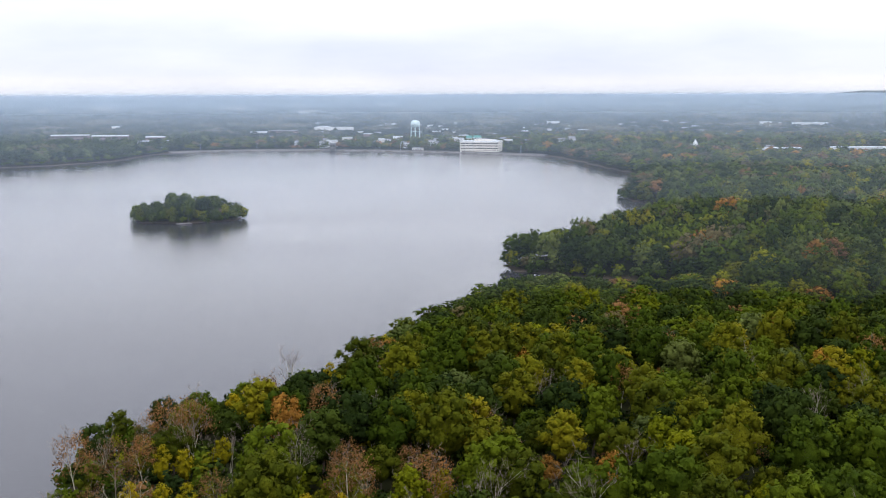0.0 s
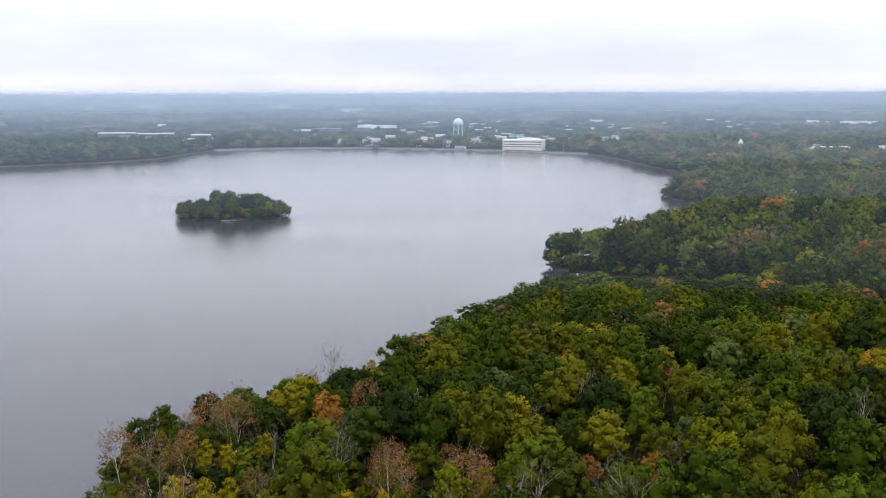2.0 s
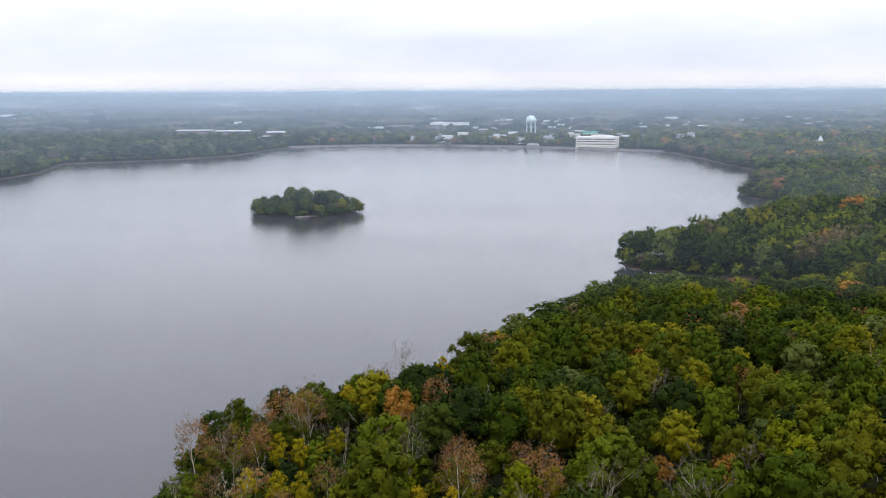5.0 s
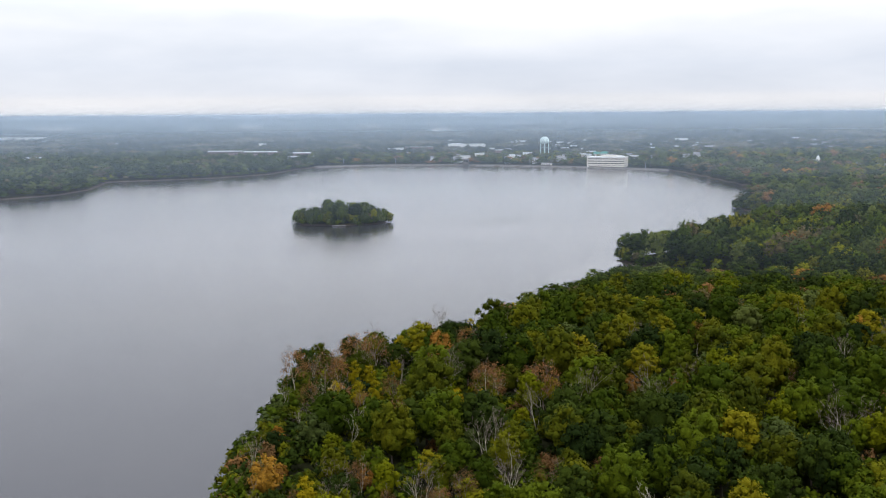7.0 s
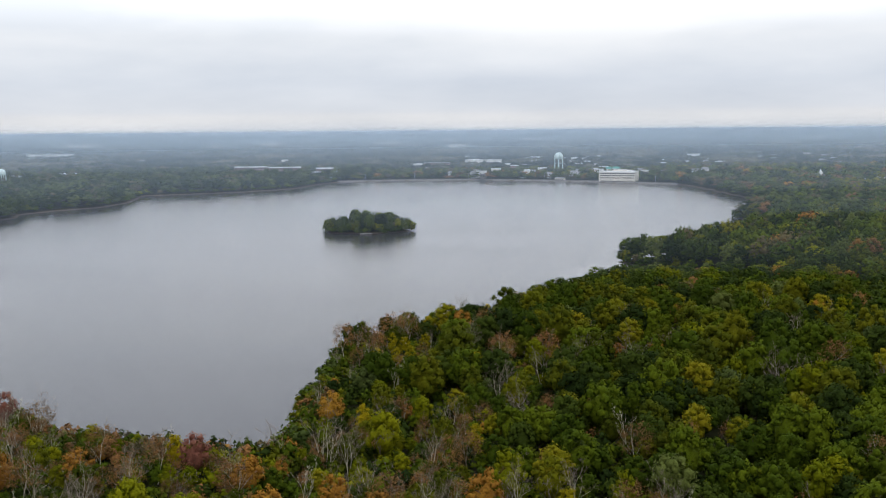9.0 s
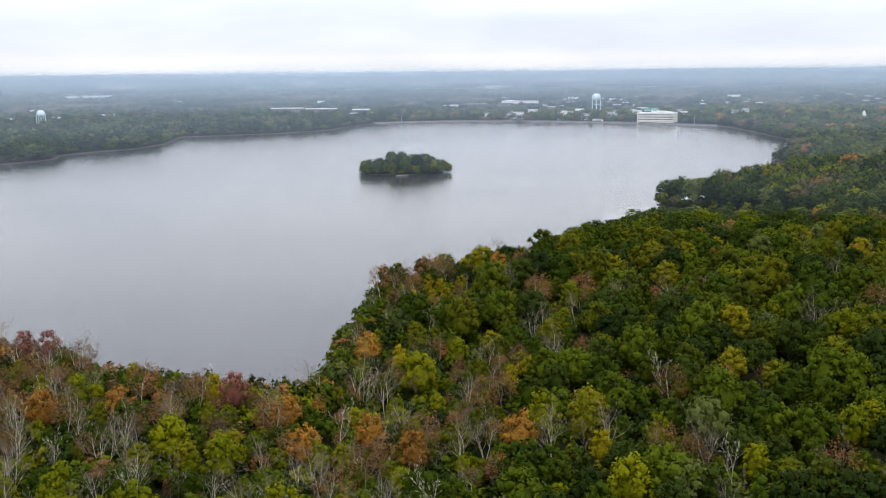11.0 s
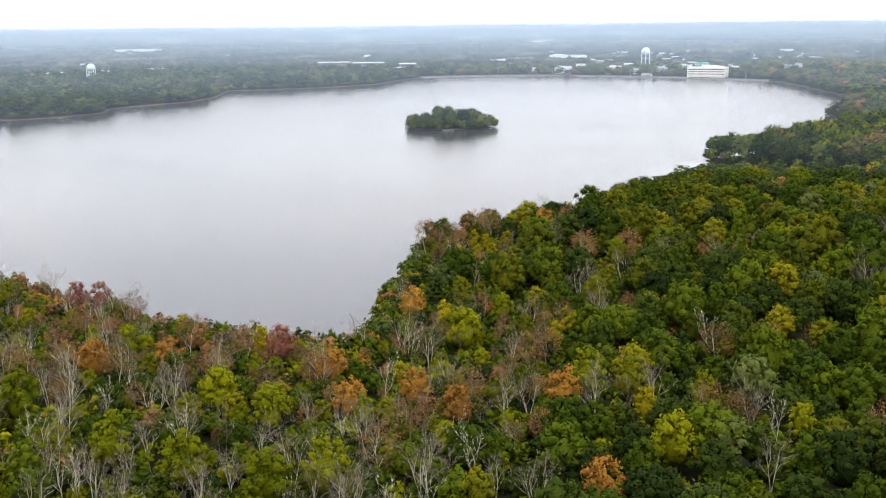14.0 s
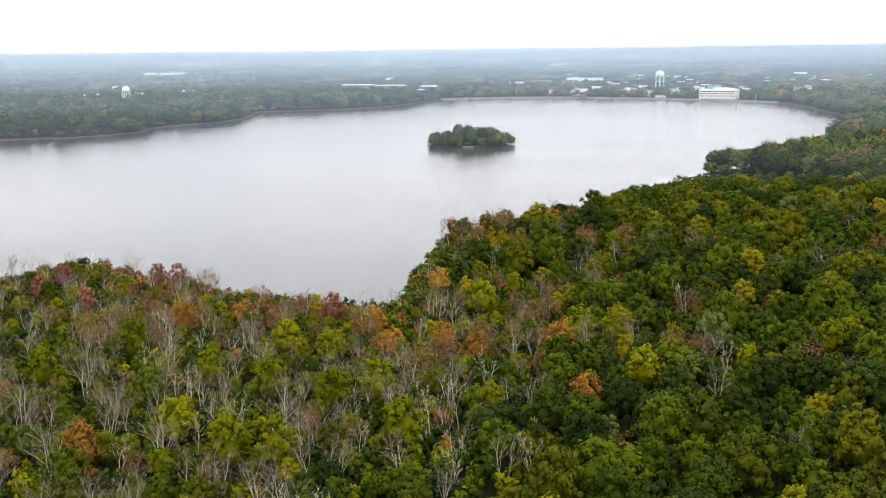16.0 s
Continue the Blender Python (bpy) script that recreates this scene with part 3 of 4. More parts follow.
# trees that stand out, by colour
GOLD = [(-7, 184), (-103, 183), (-24, 128), (-93, 172), (-149, 175), (-151, 213), (-120, 157), (-20, 213), (-5, 221), (-115, 124), (-99, 108), (10, 298), (56, 365), (69, 337), (-16, 310), (-5, 305), (7, 339), (26, 343), (33, 301)]
OLIVE = [(28, 313), (37, 314), (58, 333), (67, 313), (2, 348), (-38, 276)]
LIME = [(-101, 144), (-77, 129), (-73, 156), (-61, 149), (-70, 102), (-45, 127), (-40, 198), (-107, 122), (-64, 125), (-14, 174), (1, 147), (-57, 93), (-51, 123), (-50, 94), (-34, 107)]
ORANGE = [(-51, 158), (-60, 176), (-17, 166), (-8, 131), (-42, 166), (-103, 169), (-90, 173), (-33, 158), (-56, 221), (-79, 89)]
RUST = [(-110, 170), (-93, 188), (-80, 171), (-98, 168), (-23, 195), (8, 199), (-32, 161), (-80, 184), (-113, 162), (-113, 201), (-117, 189), (-61, 171), (-39, 151), (-40, 137), (31, 158), (-118, 156), (10, 160), (-59, 308), (-54, 308), (-45, 326), (-33, 322), (-24, 277), (-61, 284), (-69, 289)]
RED = [(-154, 192), (-135, 181), (-133, 214), (-158, 208), (-127, 213), (-73, 185)]
BARE_WEST = [(-80, 115), (-83, 87), (-62, 119), (-58, 127), (-96, 99), (-76, 119), (-89, 133), (-98, 153), (-89, 148), (-70, 120), (-81, 157), (-71, 137), (-59, 140), (-51, 131), (-65, 141), (-56, 152), (-48, 148), (-48, 169), (-41, 155), (-53, 104), (-101, 149), (-112, 144), (-83, 153), (-146, 224), (-131, 207)]
BARE_EAST = [(-45, 190), (-40, 196), (-30, 193), (-17, 131), (-13, 101), (-17, 100), (-12, 166), (-7, 167), (-3, 172), (13, 172), (16, 160), (14, 146), (-26, 163), (-29, 158), (-40, 118), (-34, 115), (-30, 107), (-32, 97), (-54, 302), (-50, 302), (-47, 303), (-43, 303), (-24, 325), (-57, 281)]
YELLOW = [(-78, 188), (-4, 166), (-47, 213), (-23, 205), (-53, 295), (-48, 302), (-56, 293), (-58, 281), (-51, 326), (-52, 277), (-48, 276), (-25, 274), (-30, 273), (-10, 282), (-35, 351)]
DARK = [(-160, 224), (-61, 206), (-162, 197), (25, 195), (33, 186), (24, 170), (-70, 304), (-63, 322)]


def grown(y):
    """How far the wood's trees have grown: younger and smaller away from the lake."""
    return 0.57 + 0.09 * float(smooth(215, 285, np.array(float(y))))


rng = helper_rng(11)
placed = []
count = {}


def stand(kind, x, y, scale=None):
    z = float(height(x, y))
    k = count[kind] = count.get(kind, 0) + 1
    tree(kind, x, y, z, (scale or float(rng.uniform(0.82, 1.15))) * (grown(y) if y < 500 else 0.66), float(rng.uniform(0, 6.28)), k % (6 if kind in ("bare", "green", "dark", "olive", "sage") else 4), float(rng.normal() * 0.03))
    if kind != "bare":
        placed.append((x, y))


for kind, spots in (("gold", GOLD), ("yellow", YELLOW), ("olive", OLIVE), ("lime", LIME), ("orange", ORANGE), ("rust", RUST), ("red", RED), ("bare", BARE_WEST), ("bare", BARE_EAST), ("dark", DARK)):
    for x, y in spots:
        if y < 372:
            west = x < -10 and y < 240
            stand(kind, x, y, (0.74 if west else 1.05) if spots in (GOLD, OLIVE) else (0.72 if y > 250 else 0.9) if spots is YELLOW else 1.25 if spots is LIME else 1.2 if spots in (RED, ORANGE, RUST) else float(rng.uniform(0.95, 1.2)) * (0.76 if y > 250 else 1) if kind == "bare" else (0.5 if west else 0.75) if spots is DARK else None)


def scatter(x0, x1, y0, y1, step, seed, jitter=0.42):
    """Loose planting: a shifted grid of spots."""
    r = helper_rng(seed)
    xs, ys = np.arange(x0, x1, step), np.arange(y0, y1, step * 0.87)
    px, py = np.meshgrid(xs, ys)
    px = px + (np.arange(len(ys)) % 2)[:, None] * step / 2
    return (px + r.uniform(-jitter, jitter, px.shape) * step).ravel(), (py + r.uniform(-jitter, jitter, py.shape) * step).ravel(), r


def cloud(x, y, s, k=0.0):
    """Smooth variation from place to place, about 0 to 1."""
    return 0.5 + 0.25 * np.sin(x / s + 1.3 * np.sin(y / s * 0.7 + k) + k) + 0.25 * np.sin(y / s * 1.3 + 1.7 * np.sin(x / s * 0.6 + 2 * k))


ex, ey, rs = scatter(-85, 130, 50, 372, 7.6, 5)
wx, wy, rs = scatter(-190, 20, 50, 250, 5.2, 6)
thin = lambda x, y: smooth(-8, -33, x) * smooth(240, 215, y)


def in_view(x, y):
    """Ground that comes into the picture from the camera's first or last stand."""
    last = np.degrees(np.arctan2(-(x - 9.5), y + 46))
    first = np.degrees(np.arctan2(-(x + 9.4), y - 124))
    return ((last < 43) & (last > -15) & (np.hypot(x - 9.5, y + 46) > 104)) | ((first > -26) & (y > 250))


ek, wk = thin(ex, ey) < 0.5, thin(wx, wy) >= 0.5
sx, sy = np.concatenate([ex[ek], wx[wk]]), np.concatenate([ey[ek], wy[wk]])
inland = ashore(sx, sy)
ok = (inland > np.where(sx > -70, 3.0, 1.0)) & in_view(sx, sy) & ((sx > -85) | (sy < 245))
taken, open_spots = np.array(placed), np.array(BARE_WEST + BARE_EAST)
for x, y, s in zip(sx[ok], sy[ok], inland[ok]):
    near = np.hypot(taken[:, 0] - x, taken[:, 1] - y).min()
    u, west = rs.uniform(), float(thin(np.array(x), np.array(y)))
    size = float(rs.uniform(0.62, 1.3)) * (0.60 if s < 8 else 0.78 if s < 14 else 1.0) * (1 - 0.36 * west)
    if near < (4.6 if west < 0.5 else 2.9):
        continue
    patch, fade = float(cloud(x, y, 14.0, 0.6)), float(smooth(140, 175, np.array(y)))
    if np.hypot(open_spots[:, 0] - x, open_spots[:, 1] - 4 - y).min() < 4.3:
        kind, size = "understory", float(rs.uniform(0.7, 1.2))
    elif (-68 < x < -40 and 262 < y < 306) or (-28 < x < -15 and 280 < y < 302):
        # a thinning stand at the point, its leaves mostly down
        kind, size = ("bare", float(rs.uniform(0.6, 0.85))) if u < 0.25 else ("rust" if u < 0.80 else "olive", 0.8)
    elif west < 0.5:
        # eastern wood: swaths of dark oaks among fresher greens, a few turning
        swath = float(cloud(x, y, 19.0, 2.2))
        edge, front = s < 11, y < 205
        shady = x > -5 and y < 245
        few = 0.50 if edge else 0.17 if shady else 0.22 if front else 0.17
        if u < few:
            v = u / few
            kind = "bare" if v < 0.30 else "rust" if v < 0.58 else "orange" if v < 0.66 else "gold" if v < 0.86 else "olive"
        elif u < few + 0.04 + 0.10 * patch:
            kind = "olive"
        else:
            w_ = float(rs.uniform())
            if swath > (0.42 if shady else 0.54):
                kind = "dark" if w_ < 0.52 else "green" if w_ < 0.90 else "sage" if w_ < 0.94 else "olive"
            else:
                kind = "green" if w_ < 0.54 else "dark" if w_ < 0.68 else "sage" if w_ < 0.73 else "lime" if w_ < 0.87 else "olive"
        if kind == "bare":
            size = float(rs.uniform(0.9, 1.15))
    elif u < 0.32 - 0.12 * fade:
        kind, size = "bare", float(rs.uniform(0.9, 1.2))
    elif u < 0.37 + 0.25 * fade:
        kind = "rust"
    elif u < 0.385 + 0.265 * fade:
        kind = "orange"
    elif u < 0.40 + 0.28 * fade:
        kind = "gold"
    elif u < 0.50 + 0.29 * fade:
        kind = "olive"
    elif u < 0.76 + 0.08 * fade:
        kind = "green"
    elif u < 0.95:
        kind = "lime"
    else:
        kind = "dark"
    stand(kind, float(x), float(y), size)

# low growth between the crowns
ux, uy, _ = scatter(-180, 120, 55, 370, 4.1, 9)
ok = (ashore(ux, uy) > 2.0) & in_view(ux, uy)
taken = np.array(placed)
low_spots = [(float(x), float(y)) for x, y in zip(ux[ok], uy[ok])
             if np.hypot(taken[:, 0] - x, taken[:, 1] - y).min() > (1.7 if float(thin(np.array(x), np.array(y))) > 0.5 or (x < -15 and y > 250) else 2.9)]


# ---------------------------------------------------------------- woods farther off, each stretch in one piece
def wood(name, label, x, y, widths, heights, shades, protos_of, seed, dz=0.0):
    """A stretch of woodland joined into one mesh: a crown at each spot, in the shade given."""
    r = helper_rng(seed)
    names = sorted(set(shades))
    vs, fs, ms, ns, tones, base = [], [], [], [], [], 0
    tone_of = r.uniform(0, 1, len(x))
    ground_z = height(x, y)
    pick = r.integers(0, len(protos_of), len(x))
    turn = r.uniform(0, 6.28, len(x))
    for k in range(len(x)):
        v, f, inner, nn = protos_of[pick[k]]
        c, s = math.cos(turn[k]), math.sin(turn[k])
        w, hh = widths[k], heights[k]
        vs.append(np.stack([(v[:, 0] * c - v[:, 1] * s) * w + x[k], (v[:, 0] * s + v[:, 1] * c) * w + y[k], v[:, 2] * hh + ground_z[k] + dz], 1))
        ns.append(np.stack([nn[:, 0] * c - nn[:, 1] * s, nn[:, 0] * s + nn[:, 1] * c, nn[:, 2]], 1))
        fs.append(f + base)
        ms.append(np.where(inner == 1, len(names), names.index(shades[k])))
        tones.append(np.full(len(v), tone_of[k]))
        base += len(v)
    ob = mesh_object(name, np.concatenate(vs), np.concatenate(fs), [WOODS[k] for k in names] + [INNER], np.concatenate(ms), normals=np.concatenate(ns))
    ob.data.attributes.new("tone", "FLOAT", "POINT").data.foreach_set("value", np.concatenate(tones).astype(np.float32))
    return tagged(ob, label, "woodland", kind="stuff")


def unit_protos(seed, count_of, sprays, size, lobes, ratio, cut=ICO_V, cut_f=ICO_F):
    """Crowns made at a true width to height ratio, then brought to unit size."""
    r = helper_rng(seed)
    made = []
    for k in range(count_of):
        v, f, i, nn = crown(r, 1.0, ratio, sprays, size, lobes, 0.90, 0.25 * (k % 3), cut, cut_f, -1.0)
        made.append((v / np.array([1, 1, ratio]), f, i, nn))
    return made


MIX = {"shore": dict(green=30, dark=34, olive=14, sage=8, gold=4, lime=5, orange=2, rust=2, brown=1),
       "cape": dict(green=30, dark=25, sage=22, lime=5, olive=10, brown=3.5, orange=1, gold=3, rust=0.5),
       "far_east": dict(sage=25, dark=29, green=16, olive=8, brown=10, rust=5, orange=1.5, gold=4, lime=2),
       "far_west": dict(dark=68, sage=26, brown=6),
       "bushes": dict(green=40, sage=26, dark=12, olive=14, lime=4, brown=4)}


def shades_for(x, y, r, mix):
    """A shade for each tree; neighbours tend to be alike."""
    names, parts = list(MIX[mix]), np.array(list(MIX[mix].values()), float)
    order = np.argsort(np.argsort(r.uniform(size=len(x)) + 0.25 * cloud(x, y, 38.0, 1.1)))
    return [names[int(k)] for k in np.searchsorted(np.cumsum(parts / parts.sum()), (order + 0.5) / len(x))]


def fill(name, label, x0, x1, y0, y1, step, seed, keep, protos_of, wide=(0.85, 1.8), high=(11, 18), margin=0.8, mix="shore", edge=0.9):
    x, y, r = scatter(x0, x1, y0, y1, step, seed)
    s = ashore(x, y)
    m = (s > margin) & keep(x, y)
    x, y, s = x[m], y[m], s[m]
    w = step * r.uniform(*wide, len(x))
    h = r.uniform(*high, len(x)) * (edge + (1 - edge) * smooth(2, 25, s))
    # young growth on the low bank of the inlet
    h = h * np.where((np.hypot(x - 48, y - 460) < 36) & (y < 485), 0.72, 1.0)
    return wood(name, label, x, y, w, h, shades_for(x, y, r, mix), protos_of, seed)


def fringe(name, label, x0, x1, y0, y1, step, seed, keep, protos_of, low, high):
    """Bushes and overhanging branches along the water's edge."""
    x, y, r = scatter(x0, x1, y0, y1, step, seed)
    s = ashore(x, y)
    m = (s > -0.8) & (s < step * 1.3) & keep(x, y)
    x, y = x[m], y[m]
    return wood(name, label, x, y, step * r.uniform(1.0, 1.7, len(x)), r.uniform(low, high, len(x)), shades_for(x, y, r, "bushes"), protos_of, seed, dz=-0.12 * low)


def bearing(x, y):
    return np.degrees(np.arctan2(-x, y))


# the town's plots: x, y, width of the house
TOWN = []
rh = helper_rng(77)
while len(TOWN) < 170:
    a_, d_ = math.radians(rh.uniform(-24, 7)) if len(TOWN) < 138 else math.radians(rh.uniform(7, 36)), 1480 + 1150 * rh.uniform() ** 1.5
    x_, y_ = -d_ * math.sin(a_), d_ * math.cos(a_)
    if float(ashore(x_, y_)) > 60 and not (abs(x_ - 31) < 38 and y_ < 1440):
        TOWN.append((x_, y_, float(rh.uniform(6, 11.5))))
# trees, not houses, stand below the water tower
TOWN = [p for p in TOWN if not (-48 < p[0] < -8 and p[1] < 1560)]


def plots(x, y):
    """The town's gardens and streets, with no tall trees."""
    free = np.zeros(x.shape, bool)
    for hx, hy, hw in TOWN:
        free |= (np.abs(x - hx) < hw * 0.62) & (y > hy - 36) & (y < hy + 6)
    return free


def clearing(x, y):
    """Open ground round the office block, the gatehouse and the larger halls."""
    open_ground = (np.abs(x - 31) < 29) & (y < 1408)
    for bx, by, w in ((-27, 1495, 8), (27, 1547, 13), (-44, 1372, 9), (259, 1282, 9), (139, 1467, 15), (-149, 1441, 8)):
        open_ground |= (np.abs(x - bx) < w) & (y > by - 24 - 30 * (by > 1450)) & (y < by + 12)
    # the shopping street east of the lake
    open_ground |= (np.abs(x - 385) < 95) & (y > 1170) & (y < 1300) & ((x + y * 2) % 45 < 38)
    return ~(open_ground | plots(x, y))


near_p = unit_protos(21, 12, 330, 0.058, 20, 1.2, OCT_V, OCT_F)
low_p = unit_protos(24, 8, 72, 0.112, 8, 1.1, OCT_V, OCT_F)
mid_p = unit_protos(22, 12, 200, 0.070, 16, 1.1, OCT_V, OCT_F)
bush_p = unit_protos(25, 8, 46, 0.16, 6, 1.0, OCT_V, OCT_F)
west_p = unit_protos(26, 10, 40, 0.095, 8, 1.1, OCT_V, OCT_F)
far_p = unit_protos(23, 10, 34, 0.105, 7, 1.2, OCT_V, OCT_F)
lx, ly = np.array([p[0] for p in low_spots]), np.array([p[1] for p in low_spots])
rl = helper_rng(19)
wood("undergrowth", "low green undergrowth between the trees", lx, ly, rl.uniform(3.4, 5.6, len(lx)), rl.uniform(3, 6, len(lx)), list(rl.choice(["green", "lime", "olive", "dark", "gold", "rust"], len(lx), p=[0.38, 0.08, 0.15, 0.35, 0.01, 0.03])), low_p, 39, dz=-0.8)
bx, by, rb = scatter(-180, -60, 180, 245, 3.4, 41)
bs = ashore(bx, by)
bm_ = (bs > 0.4) & (bs < 12) & in_view(bx, by)
bx, by = bx[bm_], by[bm_]
wood("undergrowth", "fuzzy brown and green thicket along the near shore", bx, by, rb.uniform(3.2, 5.8, len(bx)), rb.uniform(3.6, 6.4, len(bx)), list(rb.choice(["rust", "brown", "olive", "green", "orange", "gold", "dark"], len(bx), p=[0.32, 0.2, 0.16, 0.14, 0.04, 0.06, 0.08])), low_p, 42, dz=-0.6)
fill("woodland", "mixed green wood with yellow and orange crowns by the shore", -60, 240, 372, 520, 8.0, 31, lambda x, y: (bearing(x + 9, y - 124) > -27) & (y < 500), near_p, wide=(0.85, 1.5), high=(7.5, 12), edge=0.72)
fill("woodland", "green wooded cape reaching into the lake", 8, 360, 500, 800, 9.2, 32, lambda x, y: (bearing(x + 9, y - 124) > -27), mid_p, wide=(0.9, 1.6), high=(10.5, 16), mix="cape", edge=0.88)
# the island: a ring of rounded trees at the water, taller dark ones in the middle
ri = helper_rng(91)
for ring, n_of, size_of in ((0.88, 18, (0.55, 1.05)), (0.54, 8, (0.80, 1.38)), (0.24, 3, (1.0, 1.35))):
    for k in range(n_of):
        a = 2 * math.pi * (k + ri.uniform(-0.3, 0.3)) / n_of
        kind = str(ri.choice(["green", "sage", "lime", "sage", "sage"] if ring > 0.8 else ["dark", "sage", "dark", "green"]))
        stand(kind, ISLE_X + 29 * ring * math.cos(a), ISLE_Y + 21 * ring * math.sin(a), float(ri.uniform(*size_of)) * (1 - 0.34 * abs(math.cos(a)) ** 3 * ring))
fringe("woodland", "bushes overhanging the water of the lake", -90, 30, 205, 380, 3.6, 37, lambda x, y: x > -90, low_p, 2.6, 5.5)
fringe("woodland", "bushes overhanging the water of the lake", -40, 200, 380, 900, 4.2, 47, lambda x, y: x > -40, bush_p, 3.0, 7.0)
fringe("woodland", "bushes overhanging the water round the island", -190, -114, 680, 750, 3.1, 38, lambda x, y: signed(ISLE, x, y) < 1, bush_p, 3.5, 7)
fill("woodland", "hazy green wood along the eastern shore", 100, 800, 800, 1700, 12.0, 34, lambda x, y: (bearing(x + 9, y - 124) > -27) & (np.hypot(x, y) < 1720) & clearing(x, y), far_p, wide=(0.9, 1.7), high=(9, 14.5), mix="far_east")
fill("woodland", "hazy green wood along the western shore", -1150, -330, 560, 1700, 14.5, 35, lambda x, y: (bearing(x - 9, y + 46) < 38) & (np.hypot(x, y) < 1720) & (np.hypot(x, y) > 700) & ~((x > -535) & (x < -362) & (y > 1455) & (y < 1560)), west_p, wide=(0.85, 1.6), high=(9.5, 16), margin=3.4, mix="far_west")
fill("woodland", "hazy trees behind the dam", -370, 140, 1320, 1700, 10.5, 36, lambda x, y: (np.hypot(x, y) < 1720) & clearing(x, y), far_p, high=(4.5, 10), margin=13, mix="far_east")

# the same wood going on behind and beside the camera
fill("woodland", "mixed green wood going on away from the lake", -330, 330, -160, 400, 17.0, 46,
     lambda x, y: ~in_view(x, y) & ~((y > 240) & (x > -90) & (bearing(x + 9, y - 124) > -30)), far_p, wide=(0.85, 1.4), high=(8.5, 13.5))
fringe("woodland", "bushes along the western shore of the lake", -640, -330, 560, 1400, 6.5, 43, lambda x, y: (x < -335) & (ashore(x, y) > 2.6), far_p, 3.5, 7)
ix, iy, r_in = scatter(ISLE_X - 32, ISLE_X + 36, ISLE_Y - 29, ISLE_Y + 29, 5.0, 44)
im = signed(ISLE, ix, iy) < -2
ix, iy = ix[im], iy[im]
wood("undergrowth", "dense undergrowth below the island's trees", ix, iy, r_in.uniform(4.3, 7, len(ix)), r_in.uniform(3.2, 6.5, len(ix)), shades_for(ix, iy, r_in, "bushes"), bush_p, 45, dz=-1.0)

# far canopy, rolling up to the hills
az = np.radians(np.linspace(-44, 32, 560))
rr = np.geomspace(1680, 4800, 210)
ga, gr = np.meshgrid(az, rr)
cx, cy = gr * np.sin(ga), gr * np.cos(ga)
cz = height(cx, cy, np.full(cx.shape, 200.0))
bumps = np.array([abs(noise.noise((a / 13, b / 13, 0.3))) * 10 + noise.noise((a / 70, b / 70, 4.0)) * 4 + noise.noise((a / 7, b / 7, 9.0)) * 3 for a, b in zip(cx.ravel(), cy.ravel())]).reshape(cx.shape)
cz = cz + np.where(plots(cx, cy), 1.5, 4 + bumps * (1 - 0.6 * smooth(3000, 4600, gr)))
i = (np.arange(209)[:, None] * 560 + np.arange(559)).ravel()
FARWOOD = leaves("woodland_far", (0.010, 0.018, 0.012), (0.036, 0.046, 0.028), (0.125, 0.112, 0.076), single=False)
canopy = mesh_object("woodland", np.stack([cx.ravel(), cy.ravel(), cz.ravel()], 1), np.stack([i, i + 1, i + 561, i + 560], 1), [FARWOOD], flat=True)
tone_r = np.array([noise.noise((a / 33, b / 33, 2.0)) * 0.9 + noise.noise((a / 160, b / 300, 7.0)) * 1.0 + 0.40 for a, b in zip(cx.ravel(), cy.ravel())])
canopy.data.attributes.new("tone", "FLOAT", "POINT").data.foreach_set("value", tone_r.astype(np.float32))
tagged(canopy, "endless hazy woods rolling to low hills", "woodland", kind="stuff")


# ---------------------------------------------------------------- dam and buildings
def box_part(name, size, at, mat, parent, turn=0.0, label="", bevel=0.0):
    bm = bmesh.new()
    bmesh.ops.create_cube(bm, size=1.0)
    for v in bm.verts:
        v.co = Vector((v.co.x * size[0], v.co.y * size[1], v.co.z * size[2]))
    if bevel:
        bmesh.ops.bevel(bm, geom=bm.edges[:], offset=bevel, segments=1, affect="EDGES")
    me = bpy.data.meshes.new(name)
    bm.to_mesh(me)
    bm.free()
    me.materials.append(mat)
    ob = new(name, me)
    ob.parent = parent
    ob.matrix_basis = pose(*at, 0, 0, turn)
    return tagged(ob, label) if label else ob


def gable_part(name, w, d, z, rise, mat, parent, eaves=0.4):
    v = [(-w / 2 - eaves, -d / 2 - eaves, z), (w / 2 + eaves, -d / 2 - eaves, z), (w / 2 + eaves, d / 2 + eaves, z), (-w / 2 - eaves, d / 2 + eaves, z),
         (-w / 2 - eaves, 0, z + rise), (w / 2 + eaves, 0, z + rise)]
    me = bpy.data.meshes.new(name)
    me.from_pydata(v, [], [(0, 1, 5, 4), (2, 3, 4, 5), (1, 2, 5), (3, 0, 4), (3, 2, 1, 0)])
    me.materials.append(mat)
    ob = new(name, me)
    ob.parent = parent
    return ob


# stone-faced dam: sloped face, parapet and crest
pts = [Vector((x, y, 0)) for x, y in DAM]
prof = [(-0.8, -0.8), (2.0, 1.5), (2.0, 2.3), (2.5, 2.3), (2.5, 1.7), (7.5, 1.7), (10.5, 0.4)]
v, f = [], []
for k, p in enumerate(pts):
    along = (pts[min(k + 1, len(pts) - 1)] - pts[max(k - 1, 0)]).normalized()
    side = Vector((along.y, -along.x, 0))
    if side.y < 0:
        side = -side
    for off, z in prof:
        v.append(tuple(p + side * off + Vector((0, 0, z))))
m = len(prof)
for k in range(len(pts) - 1):
    for j in range(m - 1):
        f.append((k * m + j, k * m + j + 1, (k + 1) * m + j + 1, (k + 1) * m + j))
dam = mesh_object("dam", v, f, [STONE])
